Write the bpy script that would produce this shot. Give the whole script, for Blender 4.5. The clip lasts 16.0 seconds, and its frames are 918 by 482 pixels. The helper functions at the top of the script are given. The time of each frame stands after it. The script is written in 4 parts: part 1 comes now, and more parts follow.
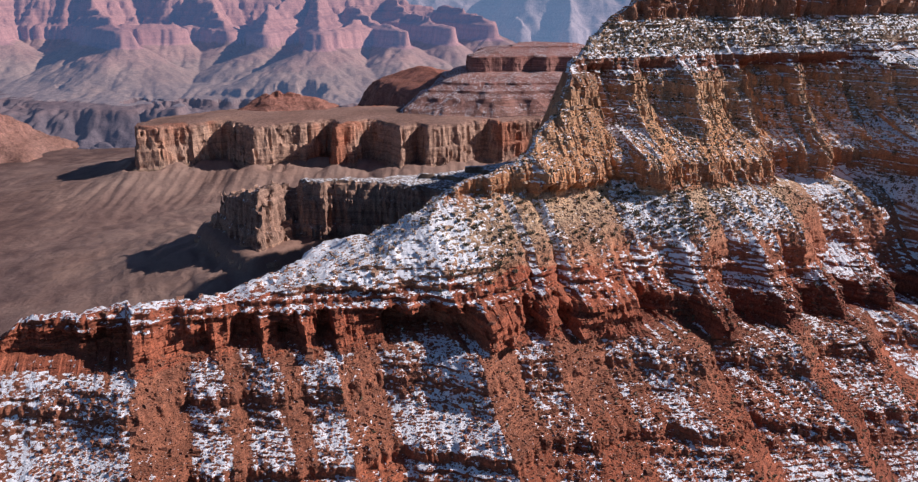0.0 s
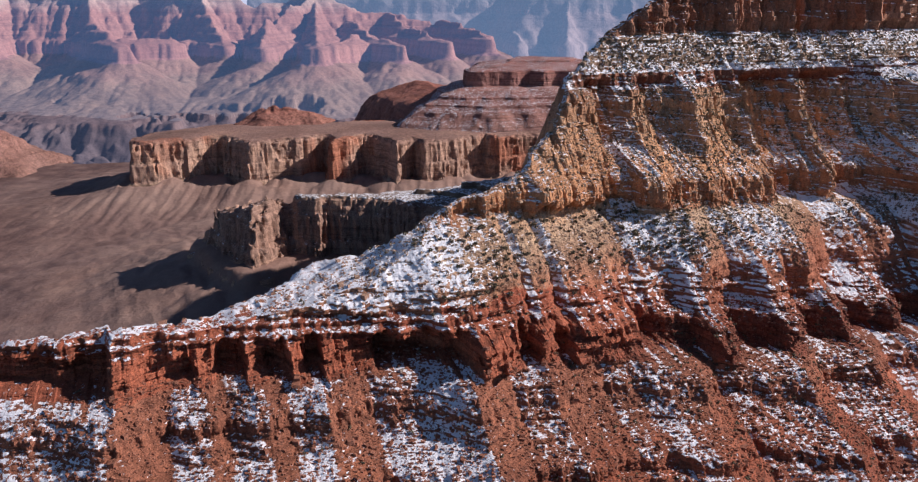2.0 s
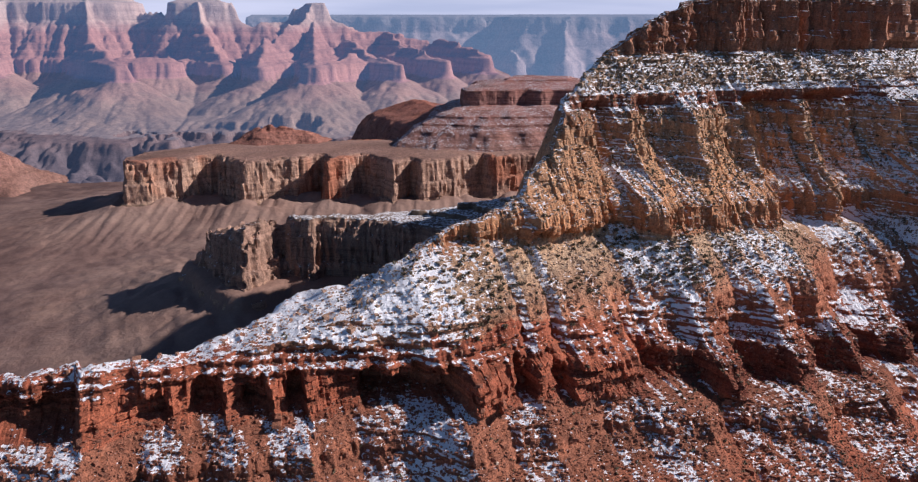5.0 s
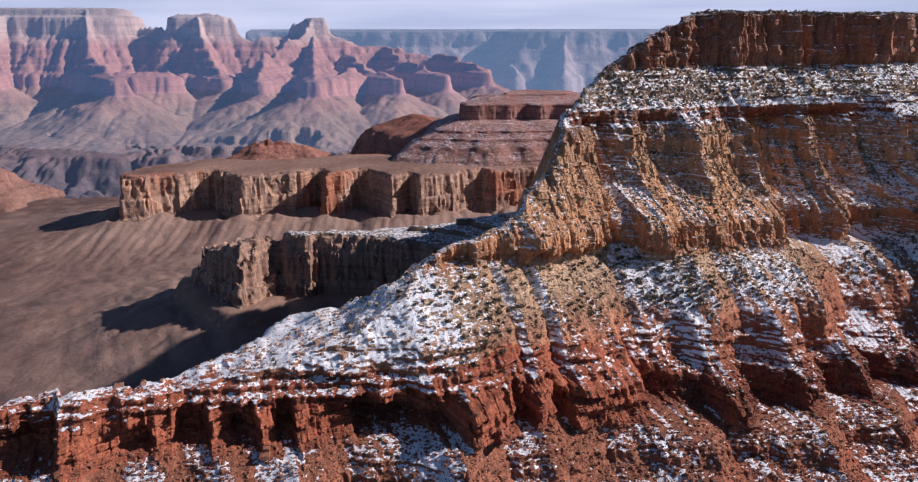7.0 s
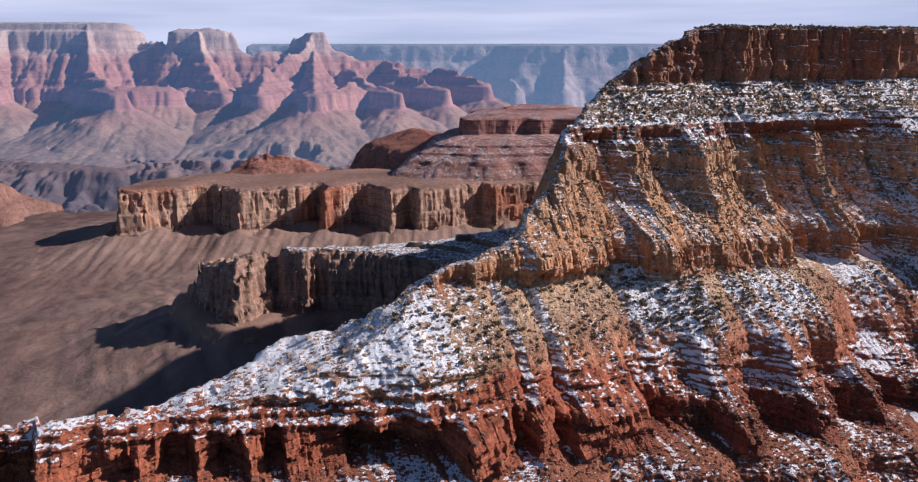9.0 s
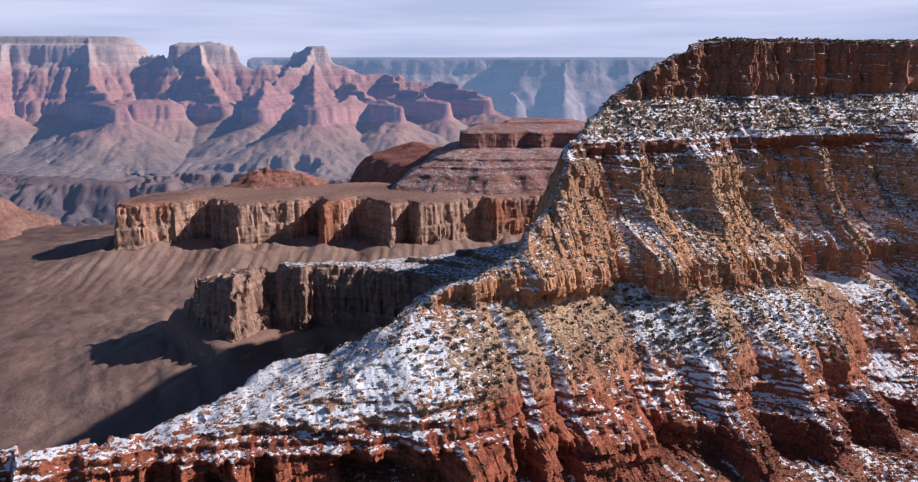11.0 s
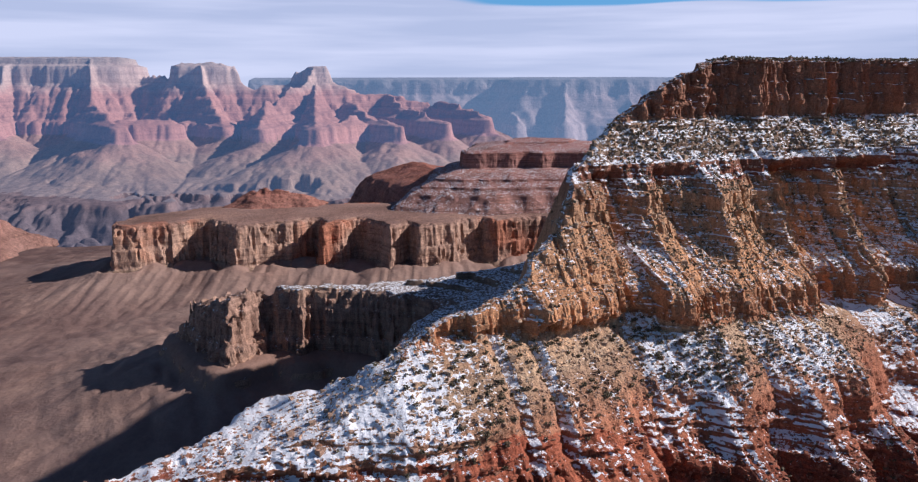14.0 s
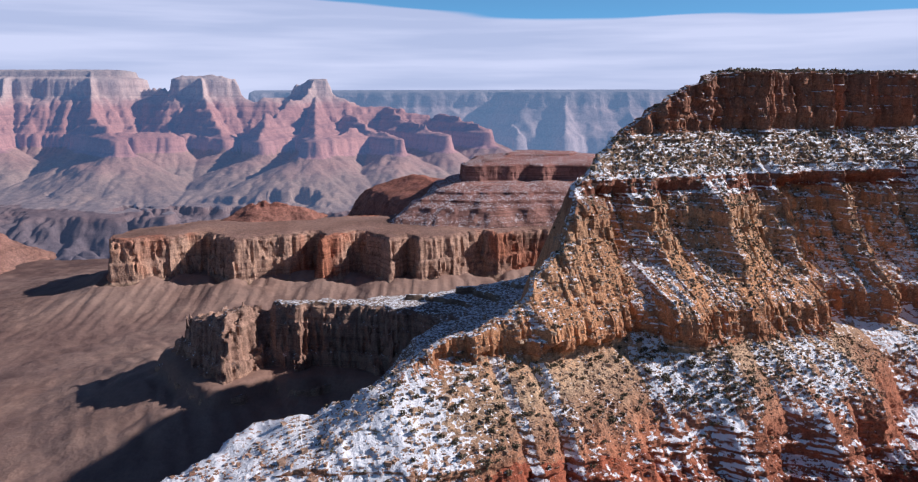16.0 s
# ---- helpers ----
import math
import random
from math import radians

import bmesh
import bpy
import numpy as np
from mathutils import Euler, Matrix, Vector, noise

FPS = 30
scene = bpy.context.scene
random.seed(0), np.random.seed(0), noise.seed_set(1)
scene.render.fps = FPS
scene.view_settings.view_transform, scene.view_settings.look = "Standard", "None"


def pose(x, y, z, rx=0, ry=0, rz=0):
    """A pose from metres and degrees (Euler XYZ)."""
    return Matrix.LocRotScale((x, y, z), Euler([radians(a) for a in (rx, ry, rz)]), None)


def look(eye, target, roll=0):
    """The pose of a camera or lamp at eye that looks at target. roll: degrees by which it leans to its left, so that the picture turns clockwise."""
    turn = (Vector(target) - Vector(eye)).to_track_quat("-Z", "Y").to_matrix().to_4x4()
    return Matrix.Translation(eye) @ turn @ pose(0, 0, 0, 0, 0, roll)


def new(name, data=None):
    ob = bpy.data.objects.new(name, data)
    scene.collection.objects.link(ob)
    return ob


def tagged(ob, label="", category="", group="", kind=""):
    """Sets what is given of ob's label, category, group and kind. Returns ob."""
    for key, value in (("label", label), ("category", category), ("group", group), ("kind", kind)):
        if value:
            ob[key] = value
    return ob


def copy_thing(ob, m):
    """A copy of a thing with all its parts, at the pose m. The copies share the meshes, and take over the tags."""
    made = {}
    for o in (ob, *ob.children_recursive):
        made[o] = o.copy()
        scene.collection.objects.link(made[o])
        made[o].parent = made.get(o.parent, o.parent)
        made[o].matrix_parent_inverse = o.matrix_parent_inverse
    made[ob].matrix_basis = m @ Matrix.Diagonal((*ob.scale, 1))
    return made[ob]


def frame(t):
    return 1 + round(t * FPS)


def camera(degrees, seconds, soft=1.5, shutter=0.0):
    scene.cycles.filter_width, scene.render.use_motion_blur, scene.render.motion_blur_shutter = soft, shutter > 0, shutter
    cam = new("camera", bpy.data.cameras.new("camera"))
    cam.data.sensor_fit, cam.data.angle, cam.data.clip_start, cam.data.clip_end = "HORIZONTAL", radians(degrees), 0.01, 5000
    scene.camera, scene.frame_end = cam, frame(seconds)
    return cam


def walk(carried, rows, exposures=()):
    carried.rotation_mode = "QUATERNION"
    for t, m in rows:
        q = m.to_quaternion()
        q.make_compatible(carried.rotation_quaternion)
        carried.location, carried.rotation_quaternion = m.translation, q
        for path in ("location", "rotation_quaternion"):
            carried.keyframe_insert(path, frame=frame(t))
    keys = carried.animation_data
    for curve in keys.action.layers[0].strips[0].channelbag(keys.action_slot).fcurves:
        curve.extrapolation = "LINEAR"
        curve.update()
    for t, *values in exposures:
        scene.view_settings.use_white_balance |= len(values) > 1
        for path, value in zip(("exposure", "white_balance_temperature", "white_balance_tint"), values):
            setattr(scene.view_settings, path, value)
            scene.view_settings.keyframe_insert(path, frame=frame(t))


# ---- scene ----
cam = camera(64.3, 16.0, soft=1.2)
METRES, EYE, TILT, LEAN, TURN = 100.0, 300.0, -19.2, 0.0, 0.0
ROWS = [
    (0.0, 0.0, 0.0, 0.0, 0.0, 0.0, -0.0),
    (0.5, 0.0065, 0.0295, 0.0103, -0.05, 0.3, 0.01),
    (1.0, 0.0127, 0.059, 0.0202, -0.09, 0.58, 0.04),
    (1.5, 0.0188, 0.0886, 0.0298, -0.12, 0.83, 0.05),
    (2.0, 0.0254, 0.1187, 0.0406, -0.14, 1.05, 0.06),
    (2.5, 0.0311, 0.1481, 0.0504, -0.17, 1.26, 0.07),
    (3.0, 0.0367, 0.1783, 0.0606, -0.2, 1.47, 0.07),
    (3.5, 0.0426, 0.2078, 0.0707, -0.22, 1.67, 0.08),
    (4.0, 0.0481, 0.2375, 0.0807, -0.23, 1.92, 0.09),
    (6.5, 0.0693, 0.3861, 0.1329, -0.27, 3.2, 0.12),
    (7.0, 0.0724, 0.4156, 0.1432, -0.27, 3.48, 0.13),
    (7.5, 0.0755, 0.4458, 0.1539, -0.26, 3.74, 0.12),
    (8.0, 0.0783, 0.4749, 0.1643, -0.26, 4.01, 0.11),
    (8.5, 0.0805, 0.5044, 0.1744, -0.26, 4.28, 0.1),
    (9.0, 0.0824, 0.5339, 0.1843, -0.26, 4.54, 0.1),
    (11.5, 0.0898, 0.6799, 0.2353, -0.21, 5.8, 0.08),
    (12.0, 0.091, 0.7087, 0.2452, -0.2, 6.06, 0.09),
    (12.5, 0.0921, 0.7376, 0.2554, -0.19, 6.3, 0.1),
    (13.0, 0.093, 0.7665, 0.2651, -0.17, 6.54, 0.11),
    (13.5, 0.0941, 0.7951, 0.2751, -0.16, 6.79, 0.12),
    (14.0, 0.0956, 0.8237, 0.2855, -0.14, 7.03, 0.14),
    (14.5, 0.0968, 0.8524, 0.2956, -0.14, 7.26, 0.13),
    (15.0, 0.0977, 0.8809, 0.3055, -0.14, 7.5, 0.13),
    (15.5, 0.0986, 0.9097, 0.3157, -0.14, 7.75, 0.15),
    (16.0, 0.0999, 0.9382, 0.3254, -0.12, 7.97, 0.15),
]
walk(cam, [(t, pose(0, 0, EYE, TILT, LEAN, TURN) @ pose(METRES * x, METRES * y, METRES * z, 90 + pitch, roll, yaw)) for t, x, y, z, yaw, pitch, roll in ROWS],
     [(0.0, 0.1, 5950.0, 21.0), (16.0, 0.14, 5750.0, 18.0)])

# ---- light ----
SUN_AZ, SUN_EL = 2.5, 31.0      # degrees: turned from +x towards +y, and above the horizon
sun_way = Vector((math.cos(radians(SUN_EL)) * math.cos(radians(SUN_AZ)), math.cos(radians(SUN_EL)) * math.sin(radians(SUN_AZ)), math.sin(radians(SUN_EL))))
sun = new("sun", bpy.data.lights.new("sun", "SUN"))
sun.data.energy, sun.data.angle, sun.data.color = 5.0, radians(0.6), (1.0, 0.9, 0.78)
sun.matrix_world = look((600, 200, 900), Vector((600, 200, 900)) - sun_way)


class Nodes:
    """Short hand for building a node tree."""

    def __init__(self, tree):
        self.tree = tree
        tree.nodes.clear()

    def add(self, kind, sockets=None):
        node = self.tree.nodes.new(kind)
        for key, value in (sockets or {}).items():
            if isinstance(value, bpy.types.NodeSocket):
                self.tree.links.new(value, node.inputs[key])
            else:
                node.inputs[key].default_value = value
        return node

    def math(self, op, a, b=0.0):
        node = self.add("ShaderNodeMath", {0: a, 1: b})
        node.operation = op
        return node.outputs[0]

    def vector(self, op, a, b):
        node = self.add("ShaderNodeVectorMath", {0: a, 1: b})
        node.operation = op
        return node

    def noise(self, at, scale, detail=4.0, rough=0.55, out="Fac"):
        return self.add("ShaderNodeTexNoise", {"Vector": at, "Scale": scale, "Detail": detail, "Roughness": rough}).outputs[out]

    def stretch(self, at, scale):
        return self.vector("MULTIPLY", at, scale).outputs[0]

    def ramp(self, fac, stops):
        node = self.add("ShaderNodeValToRGB", {"Fac": fac})
        el = node.color_ramp.elements
        while len(el) < len(stops):
            el.new(0.5)
        for e, (p, c) in zip(el, stops):
            e.position, e.color = p, (*c, 1) if len(c) == 3 else c
        return node.outputs["Color"]

    def mix(self, fac, a, b, blend="MIX"):
        node = self.add("ShaderNodeMix")
        node.data_type, node.blend_type = "RGBA", blend
        for key, value in ((0, fac), (6, a), (7, b)):
            if isinstance(value, bpy.types.NodeSocket):
                self.tree.links.new(value, node.inputs[key])
            else:
                node.inputs[key].default_value = value
        return node.outputs[2]

    def range(self, value, lo, hi, to_lo=0.0, to_hi=1.0, smooth=False):
        node = self.add("ShaderNodeMapRange", {0: value, 1: lo, 2: hi, 3: to_lo, 4: to_hi})
        node.interpolation_type = "SMOOTHSTEP" if smooth else "LINEAR"
        return node.outputs[0]


def make_world():
    world = bpy.data.worlds.new("sky")
    scene.world = world
    world.use_nodes = True
    n = Nodes(world.node_tree)
    at = n.add("ShaderNodeTexCoord").outputs["Generated"]
    air = n.add("ShaderNodeTexSky")
    air.sky_type, air.sun_disc, air.sun_elevation, air.sun_rotation = "NISHITA", False, radians(SUN_EL), radians(90 - SUN_AZ)
    air.altitude, air.air_density, air.dust_density, air.ozone_density = 2500.0, 0.75, 0.1, 1.2
    sky = air.outputs["Color"]
    up = n.add("ShaderNodeSeparateXYZ", {0: at}).outputs["Z"]
    # long flat decks of cloud along the horizon, clear above
    east = n.add("ShaderNodeSeparateXYZ", {0: at}).outputs["X"]
    sky = n.mix(n.range(up, 0.25, 0.06, 0.0, 0.6, True), sky, (2.0, 7.7, 12.5, 1))
    deck = n.noise(n.stretch(at, (1.3, 1.3, 15.0)), 1.0, 3.0, 0.45)
    fine = n.noise(n.stretch(at, (2.0, 2.0, 30.0)), 1.3, 4.0, 0.5)
    clear = n.range(n.math("ADD", n.math("ADD", up, n.math("MULTIPLY", n.math("SUBTRACT", east, 0.05), 0.06)), n.math("MULTIPLY", n.math("SUBTRACT", deck, 0.5), -0.075)), 0.098, 0.118, 0.0, 0.6, True)
    thick = n.range(n.math("SUBTRACT", n.math("ADD", n.math("MULTIPLY", deck, 0.5), 0.28), clear), 0.22, 0.42, 0.0, 1.0, True)
    north = n.range(n.add("ShaderNodeSeparateXYZ", {0: at}).outputs["Y"], -0.3, 0.3, 0.0, 1.0, True)
    thick = n.math("MULTIPLY", thick, north)
    cloud = n.mix(n.range(fine, 0.36, 0.62), (7.6, 8.3, 10.2, 1), (10.4, 10.7, 12.2, 1))
    colour = n.mix(n.math("MULTIPLY", thick, 0.95), sky, cloud)
    back = n.add("ShaderNodeBackground", {"Color": colour, "Strength": 0.06})
    n.add("ShaderNodeOutputWorld", {"Surface": back.outputs[0]})


make_world()

# ---- materials ----
SUN_FLAT = (math.cos(radians(SUN_AZ)), math.sin(radians(SUN_AZ)), 0.0)


def rock(name, stops, snow=None, aspect=0.5, facing=False, grain=1.0, bed=0.25, rough=0.9, patch=0.6, air=None, bump=0.6, speckle=1.0, stain=None):
    """Bedded rock: colours by height in metres, stained and grained. snow: how much of it lies on gentle faces that the
    sun misses.
    grain: size of the grain against that of the near cliffs. air: distance haze, painted in as a glow of the rock."""
    mat = bpy.data.materials.new(name)
    mat.use_nodes = True
    n = Nodes(mat.node_tree)
    geo = n.add("ShaderNodeNewGeometry")
    at, normal = geo.outputs["Position"], geo.outputs["Normal"]
    at = n.stretch(at, (1 / grain,) * 3)
    z = n.add("ShaderNodeSeparateXYZ", {0: geo.outputs["Position"]}).outputs["Z"]
    broad = n.noise(at, 0.02, 4.0)
    mid = n.noise(at, 0.11, 5.0)
    small = n.noise(at, 0.7, 6.0, 0.68)
    beds = n.noise(n.stretch(at, (0.02, 0.02, 1.0)), 0.45, 4.0, 0.65)
    streak = n.noise(n.stretch(at, (1.0, 1.0, 0.14)), 0.3, 5.0, 0.66)
    lo, hi = stops[0][0], stops[-1][0]
    shifted = n.math("ADD", z, n.math("MULTIPLY", n.math("SUBTRACT", mid, 0.5), 14.0 * grain))
    colour = n.ramp(n.range(shifted, lo, hi), [((p - lo) / (hi - lo), c) for p, c in stops])
    if stain:
        colour = n.mix(n.range(n.noise(at, 0.011, 3.0), 0.48, 0.62, 0.0, 0.8, True), colour, (*stain, 1))
    colour = n.mix(1.0, colour, n.ramp(beds, [(0.25, (1 - bed * 1.6,) * 3), (0.5, (1, 1, 1)), (0.75, (1 + bed * 0.8,) * 3)]), "MULTIPLY")
    colour = n.mix(1.0, colour, n.ramp(broad, [(0.3, (0.78, 0.72, 0.7)), (0.55, (1, 1, 1)), (0.75, (1.2, 1.14, 1.05))]), "MULTIPLY")
    colour = n.mix(0.8 * speckle, colour, n.ramp(streak, [(0.3, (0.5, 0.44, 0.43)), (0.5, (1, 1, 1)), (0.7, (1.3, 1.24, 1.14))]), "MULTIPLY")
    colour = n.mix(speckle, colour, n.ramp(small, [(0.3, (0.6, 0.58, 0.56)), (0.5, (1, 1, 1)), (0.7, (1.3, 1.25, 1.2))]), "MULTIPLY")
    tiny = n.noise(at, 1.5, 3.0, 0.6)
    colour = n.mix(speckle, colour, n.ramp(tiny, [(0.32, (0.62, 0.6, 0.58)), (0.5, (1, 1, 1)), (0.68, (1.35, 1.32, 1.27))]), "MULTIPLY")
    height = n.math("ADD", n.math("MULTIPLY", beds, 0.8), n.math("ADD", n.math("MULTIPLY", mid, 1.2), n.math("ADD", n.math("MULTIPLY", small, 0.9), n.math("MULTIPLY", streak, 0.8))))
    roughness = rough
    if snow is not None:
        part = n.add("ShaderNodeSeparateXYZ", {0: normal})
        flat = n.range(part.outputs["Z"], 0.35, 0.85)
        sunny = n.vector("DOT_PRODUCT", normal, SUN_FLAT).outputs["Value"]
        if facing:
            long = n.add("ShaderNodeAttribute")
            long.attribute_name = "thaw"
            sunny = n.math("ADD", n.math("MULTIPLY", long.outputs["Fac"], 0.8), n.math("MULTIPLY", sunny, 0.25))
        lie = n.math("SUBTRACT", flat, n.math("MULTIPLY", sunny, aspect))
        lie = n.math("ADD", lie, n.math("MULTIPLY", n.math("SUBTRACT", mid, 0.5), 0.8))
        lie = n.math("ADD", lie, n.math("MULTIPLY", n.math("SUBTRACT", n.noise(at, 0.035, 3.0), 0.5), patch))
        speck = n.noise(n.stretch(at, (0.85, 0.85, 1.7)), 0.46, 4.0, 0.68)
        lie = n.math("ADD", lie, n.math("MULTIPLY", n.math("SUBTRACT", speck, 0.5), 5.2))
        fac = n.range(n.math("ADD", lie, snow), 0.98, 1.2, 0.0, 1.0, True)
        fac = n.math("MULTIPLY", fac, n.range(part.outputs["Z"], 0.3, 0.52))
        colour = n.mix(fac, colour, (0.88, 0.89, 0.91, 1))
        roughness = n.range(fac, 0.0, 1.0, rough, 0.6)
    bumped = n.add("ShaderNodeBump", {"Height": height, "Strength": bump, "Distance": 1.6 * grain}).outputs[0]
    sockets = {"Base Color": colour, "Roughness": roughness, "Normal": bumped, "Specular IOR Level": 0.2}
    # haze painted as emission: the rock glows bluish though it is no lamp
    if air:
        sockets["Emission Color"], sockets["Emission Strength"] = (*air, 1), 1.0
    bsdf = n.add("ShaderNodeBsdfPrincipled", sockets)
    n.add("ShaderNodeOutputMaterial", {"Surface": bsdf.outputs[0]})
    return mat


RED, DEEP, TAN = (0.33, 0.11, 0.06), (0.23, 0.078, 0.048), (0.52, 0.272, 0.138)
MAT = {
    "foot": rock("red_shale", [(40, DEEP), (95, RED), (110, (0.27, 0.11, 0.065)), (140, (0.28, 0.115, 0.07))], 0.14, 1.6, facing=True),
    "red": rock("red_sandstone", [(125, DEEP), (140, RED), (160, (0.32, 0.1, 0.055)), (172, RED)], -0.7, 1.4, bed=0.45, facing=True),
    "ledge": rock("red_ledges", [(125, DEEP), (145, RED), (160, (0.32, 0.1, 0.055)), (172, RED)], 0.16, 1.4, bed=0.35, facing=True),
    "talus": rock("talus", [(126, RED), (156, (0.36, 0.15, 0.085)), (166, (0.39, 0.215, 0.13)), (177, (0.45, 0.32, 0.21)), (200, TAN)], 0.44, 2.3, facing=True),
    "tan": rock("tan_sandstone", [(185, (0.40, 0.19, 0.1)), (200, TAN), (235, (0.47, 0.285, 0.165)), (252, (0.34, 0.17, 0.1))], 0.1, 1.3, bed=0.12, facing=True),
    "upper": rock("brown_ledges", [(245, DEEP), (256, (0.26, 0.12, 0.075)), (262, (0.27, 0.19, 0.13)), (285, (0.27, 0.17, 0.11))], 0.58, 0.9, facing=True),
    "top": rock("top_sandstone", [(276, (0.33, 0.17, 0.105)), (300, (0.3, 0.145, 0.09)), (318, (0.22, 0.12, 0.08))], -0.1, 0.8, bed=0.1, facing=True),
    "mid": rock("grey_limestone", [(-112, (0.25, 0.17, 0.155)), (-80, (0.275, 0.185, 0.158)), (-50, (0.38, 0.26, 0.185)), (0, (0.44, 0.25, 0.165)), (22, (0.42, 0.265, 0.185)), (31, (0.27, 0.17, 0.135)), (70, (0.27, 0.16, 0.125))], grain=2.0, bed=0.3, bump=0.5, speckle=0.8),
    "buff": rock("buff_limestone", [(-60, (0.34, 0.23, 0.18)), (-30, (0.4, 0.265, 0.2)), (24, (0.42, 0.28, 0.21)), (34, (0.3, 0.185, 0.145))], grain=2.0, bed=0.3, bump=0.6, speckle=1.0, stain=(0.42, 0.16, 0.09)),
    "shelf": rock("snowy_shelf", [(-170, (0.24, 0.16, 0.12)), (-50, (0.27, 0.18, 0.14)), (-20, (0.34, 0.22, 0.165)), (40, (0.38, 0.25, 0.19)), (60, (0.28, 0.2, 0.15)), (130, (0.3, 0.2, 0.14))], -0.55, 0.9, grain=1.3),
    "snowshelf": rock("snow_covered_ledges", [(-60, (0.24, 0.17, 0.13)), (60, (0.26, 0.19, 0.14)), (130, (0.27, 0.18, 0.13))], 0.02, 0.35, grain=1.3),
    # butte: red toned down in the base colour to stand in for haze
    "butte": rock("hazed_banded_red_rock", [(40, (0.29, 0.165, 0.14)), (100, (0.3, 0.15, 0.128)), (114, (0.32, 0.175, 0.148)), (160, (0.29, 0.13, 0.108))], -0.34, 0.5, grain=1.3, bed=0.4),
    "hill": rock("dark_red_shale", [(-140, (0.29, 0.18, 0.145)), (-20, (0.29, 0.155, 0.125)), (40, (0.34, 0.165, 0.125)), (90, (0.36, 0.15, 0.11))], grain=3.0, bed=0.2),
    # next four: distance haze painted in as a faint glow, through air
    "far": rock("far_rock_haze_glow", [(-260, (0.2, 0.15, 0.135)), (-120, (0.22, 0.15, 0.11)), (-40, (0.27, 0.18, 0.128)), (0, (0.36, 0.185, 0.15)), (120, (0.33, 0.17, 0.132)), (240, (0.325, 0.165, 0.13)), (300, (0.42, 0.3, 0.245)), (390, (0.42, 0.32, 0.27)), (470, (0.3, 0.25, 0.21))], grain=7.0, bed=0.16, bump=0.35, speckle=0.45, air=(0.033, 0.067, 0.13)),
    "apron": rock("far_talus_haze_glow", [(-260, (0.22, 0.16, 0.13)), (-120, (0.24, 0.175, 0.138)), (-40, (0.28, 0.195, 0.15)), (0, (0.3, 0.185, 0.145))], grain=7.0, bed=0.06, bump=0.3, speckle=0.5, air=(0.03, 0.055, 0.1)),
    "schist": rock("dark_schist_haze_glow", [(-250, (0.11, 0.09, 0.1)), (-160, (0.14, 0.11, 0.115)), (-135, (0.19, 0.135, 0.13))], grain=4.0, bed=0.1, bump=0.4, speckle=0.6, air=(0.018, 0.028, 0.048)),
    # rim: base colour greyed for haze too, on top of the glow
    "rim": rock("distant_rim_haze_glow", [(-260, (0.26, 0.2, 0.19)), (230, (0.24, 0.18, 0.17)), (330, (0.16, 0.14, 0.14))], grain=12.0, bed=0.12, bump=0.3, speckle=0.5, air=(0.085, 0.145, 0.225)),
    "ground": rock("desert_floor", [(-300, (0.13, 0.11, 0.11)), (-140, (0.17, 0.135, 0.125)), (-107, (0.138, 0.087, 0.077)), (-92, (0.215, 0.14, 0.118)), (-60, (0.33, 0.225, 0.18)), (50, (0.28, 0.15, 0.1))], grain=6.0, bed=0.04, bump=0.3, speckle=0.22),
}

# ---- noise and meshing ----
TABLE = np.random.RandomState(7).uniform(-1, 1, (64, 64, 64)).astype(np.float32)


def ease(f):
    return f * f * (3 - 2 * f)


def vn(x, y, z=0.0, seed=0):
    """Smooth random values between -1 and 1 on a lattice of step 1."""
    x, y, z = np.broadcast_arrays(np.asarray(x, np.float32) + seed * 7.31, np.asarray(y, np.float32) + seed * 3.17, np.asarray(z, np.float32) + seed * 5.73)
    i, j, k = np.floor(x).astype(np.int32), np.floor(y).astype(np.int32), np.floor(z).astype(np.int32)
    fx, fy, fz = ease(x - i), ease(y - j), ease(z - k)
    i, j, k, i1, j1, k1 = i & 63, j & 63, k & 63, (i + 1) & 63, (j + 1) & 63, (k + 1) & 63
    def row(b, c):
        return TABLE[i, b, c] * (1 - fx) + TABLE[i1, b, c] * fx
    return (row(j, k) * (1 - fy) + row(j1, k) * fy) * (1 - fz) + (row(j, k1) * (1 - fy) + row(j1, k1) * fy) * fz


def fbm(x, y, z=0.0, seed=0, octaves=3, gain=0.5):
    total, amp = 0.0, 1.0
    for o in range(octaves):
        total = total + amp * vn(x * 2 ** o, y * 2 ** o, z * 2 ** o, seed + o * 11)
        amp *= gain
    return total


def ridged(x, y, z=0.0, seed=0, octaves=2, gain=0.5):
    """Sharp crests between round hollows, between about -1 and 1."""
    total, amp = 0.0, 1.0
    for o in range(octaves):
        total = total + amp * (0.55 - 1.6 * np.abs(vn(x * 2 ** o, y * 2 ** o, z * 2 ** o, seed + o * 11)))
        amp *= gain
    return total


def smin(a, b, k):
    h = np.clip(0.5 + 0.5 * (b - a) / k, 0, 1)
    return b * (1 - h) + a * h - k * h * (1 - h)


def blur(a, times):
    for _ in range(times):
        p = np.pad(a, 1, "edge")
        a = (p[:-2, 1:-1] + p[2:, 1:-1] + p[1:-1, :-2] + p[1:-1, 2:] + 2 * p[1:-1, 1:-1]) / 6
    return a


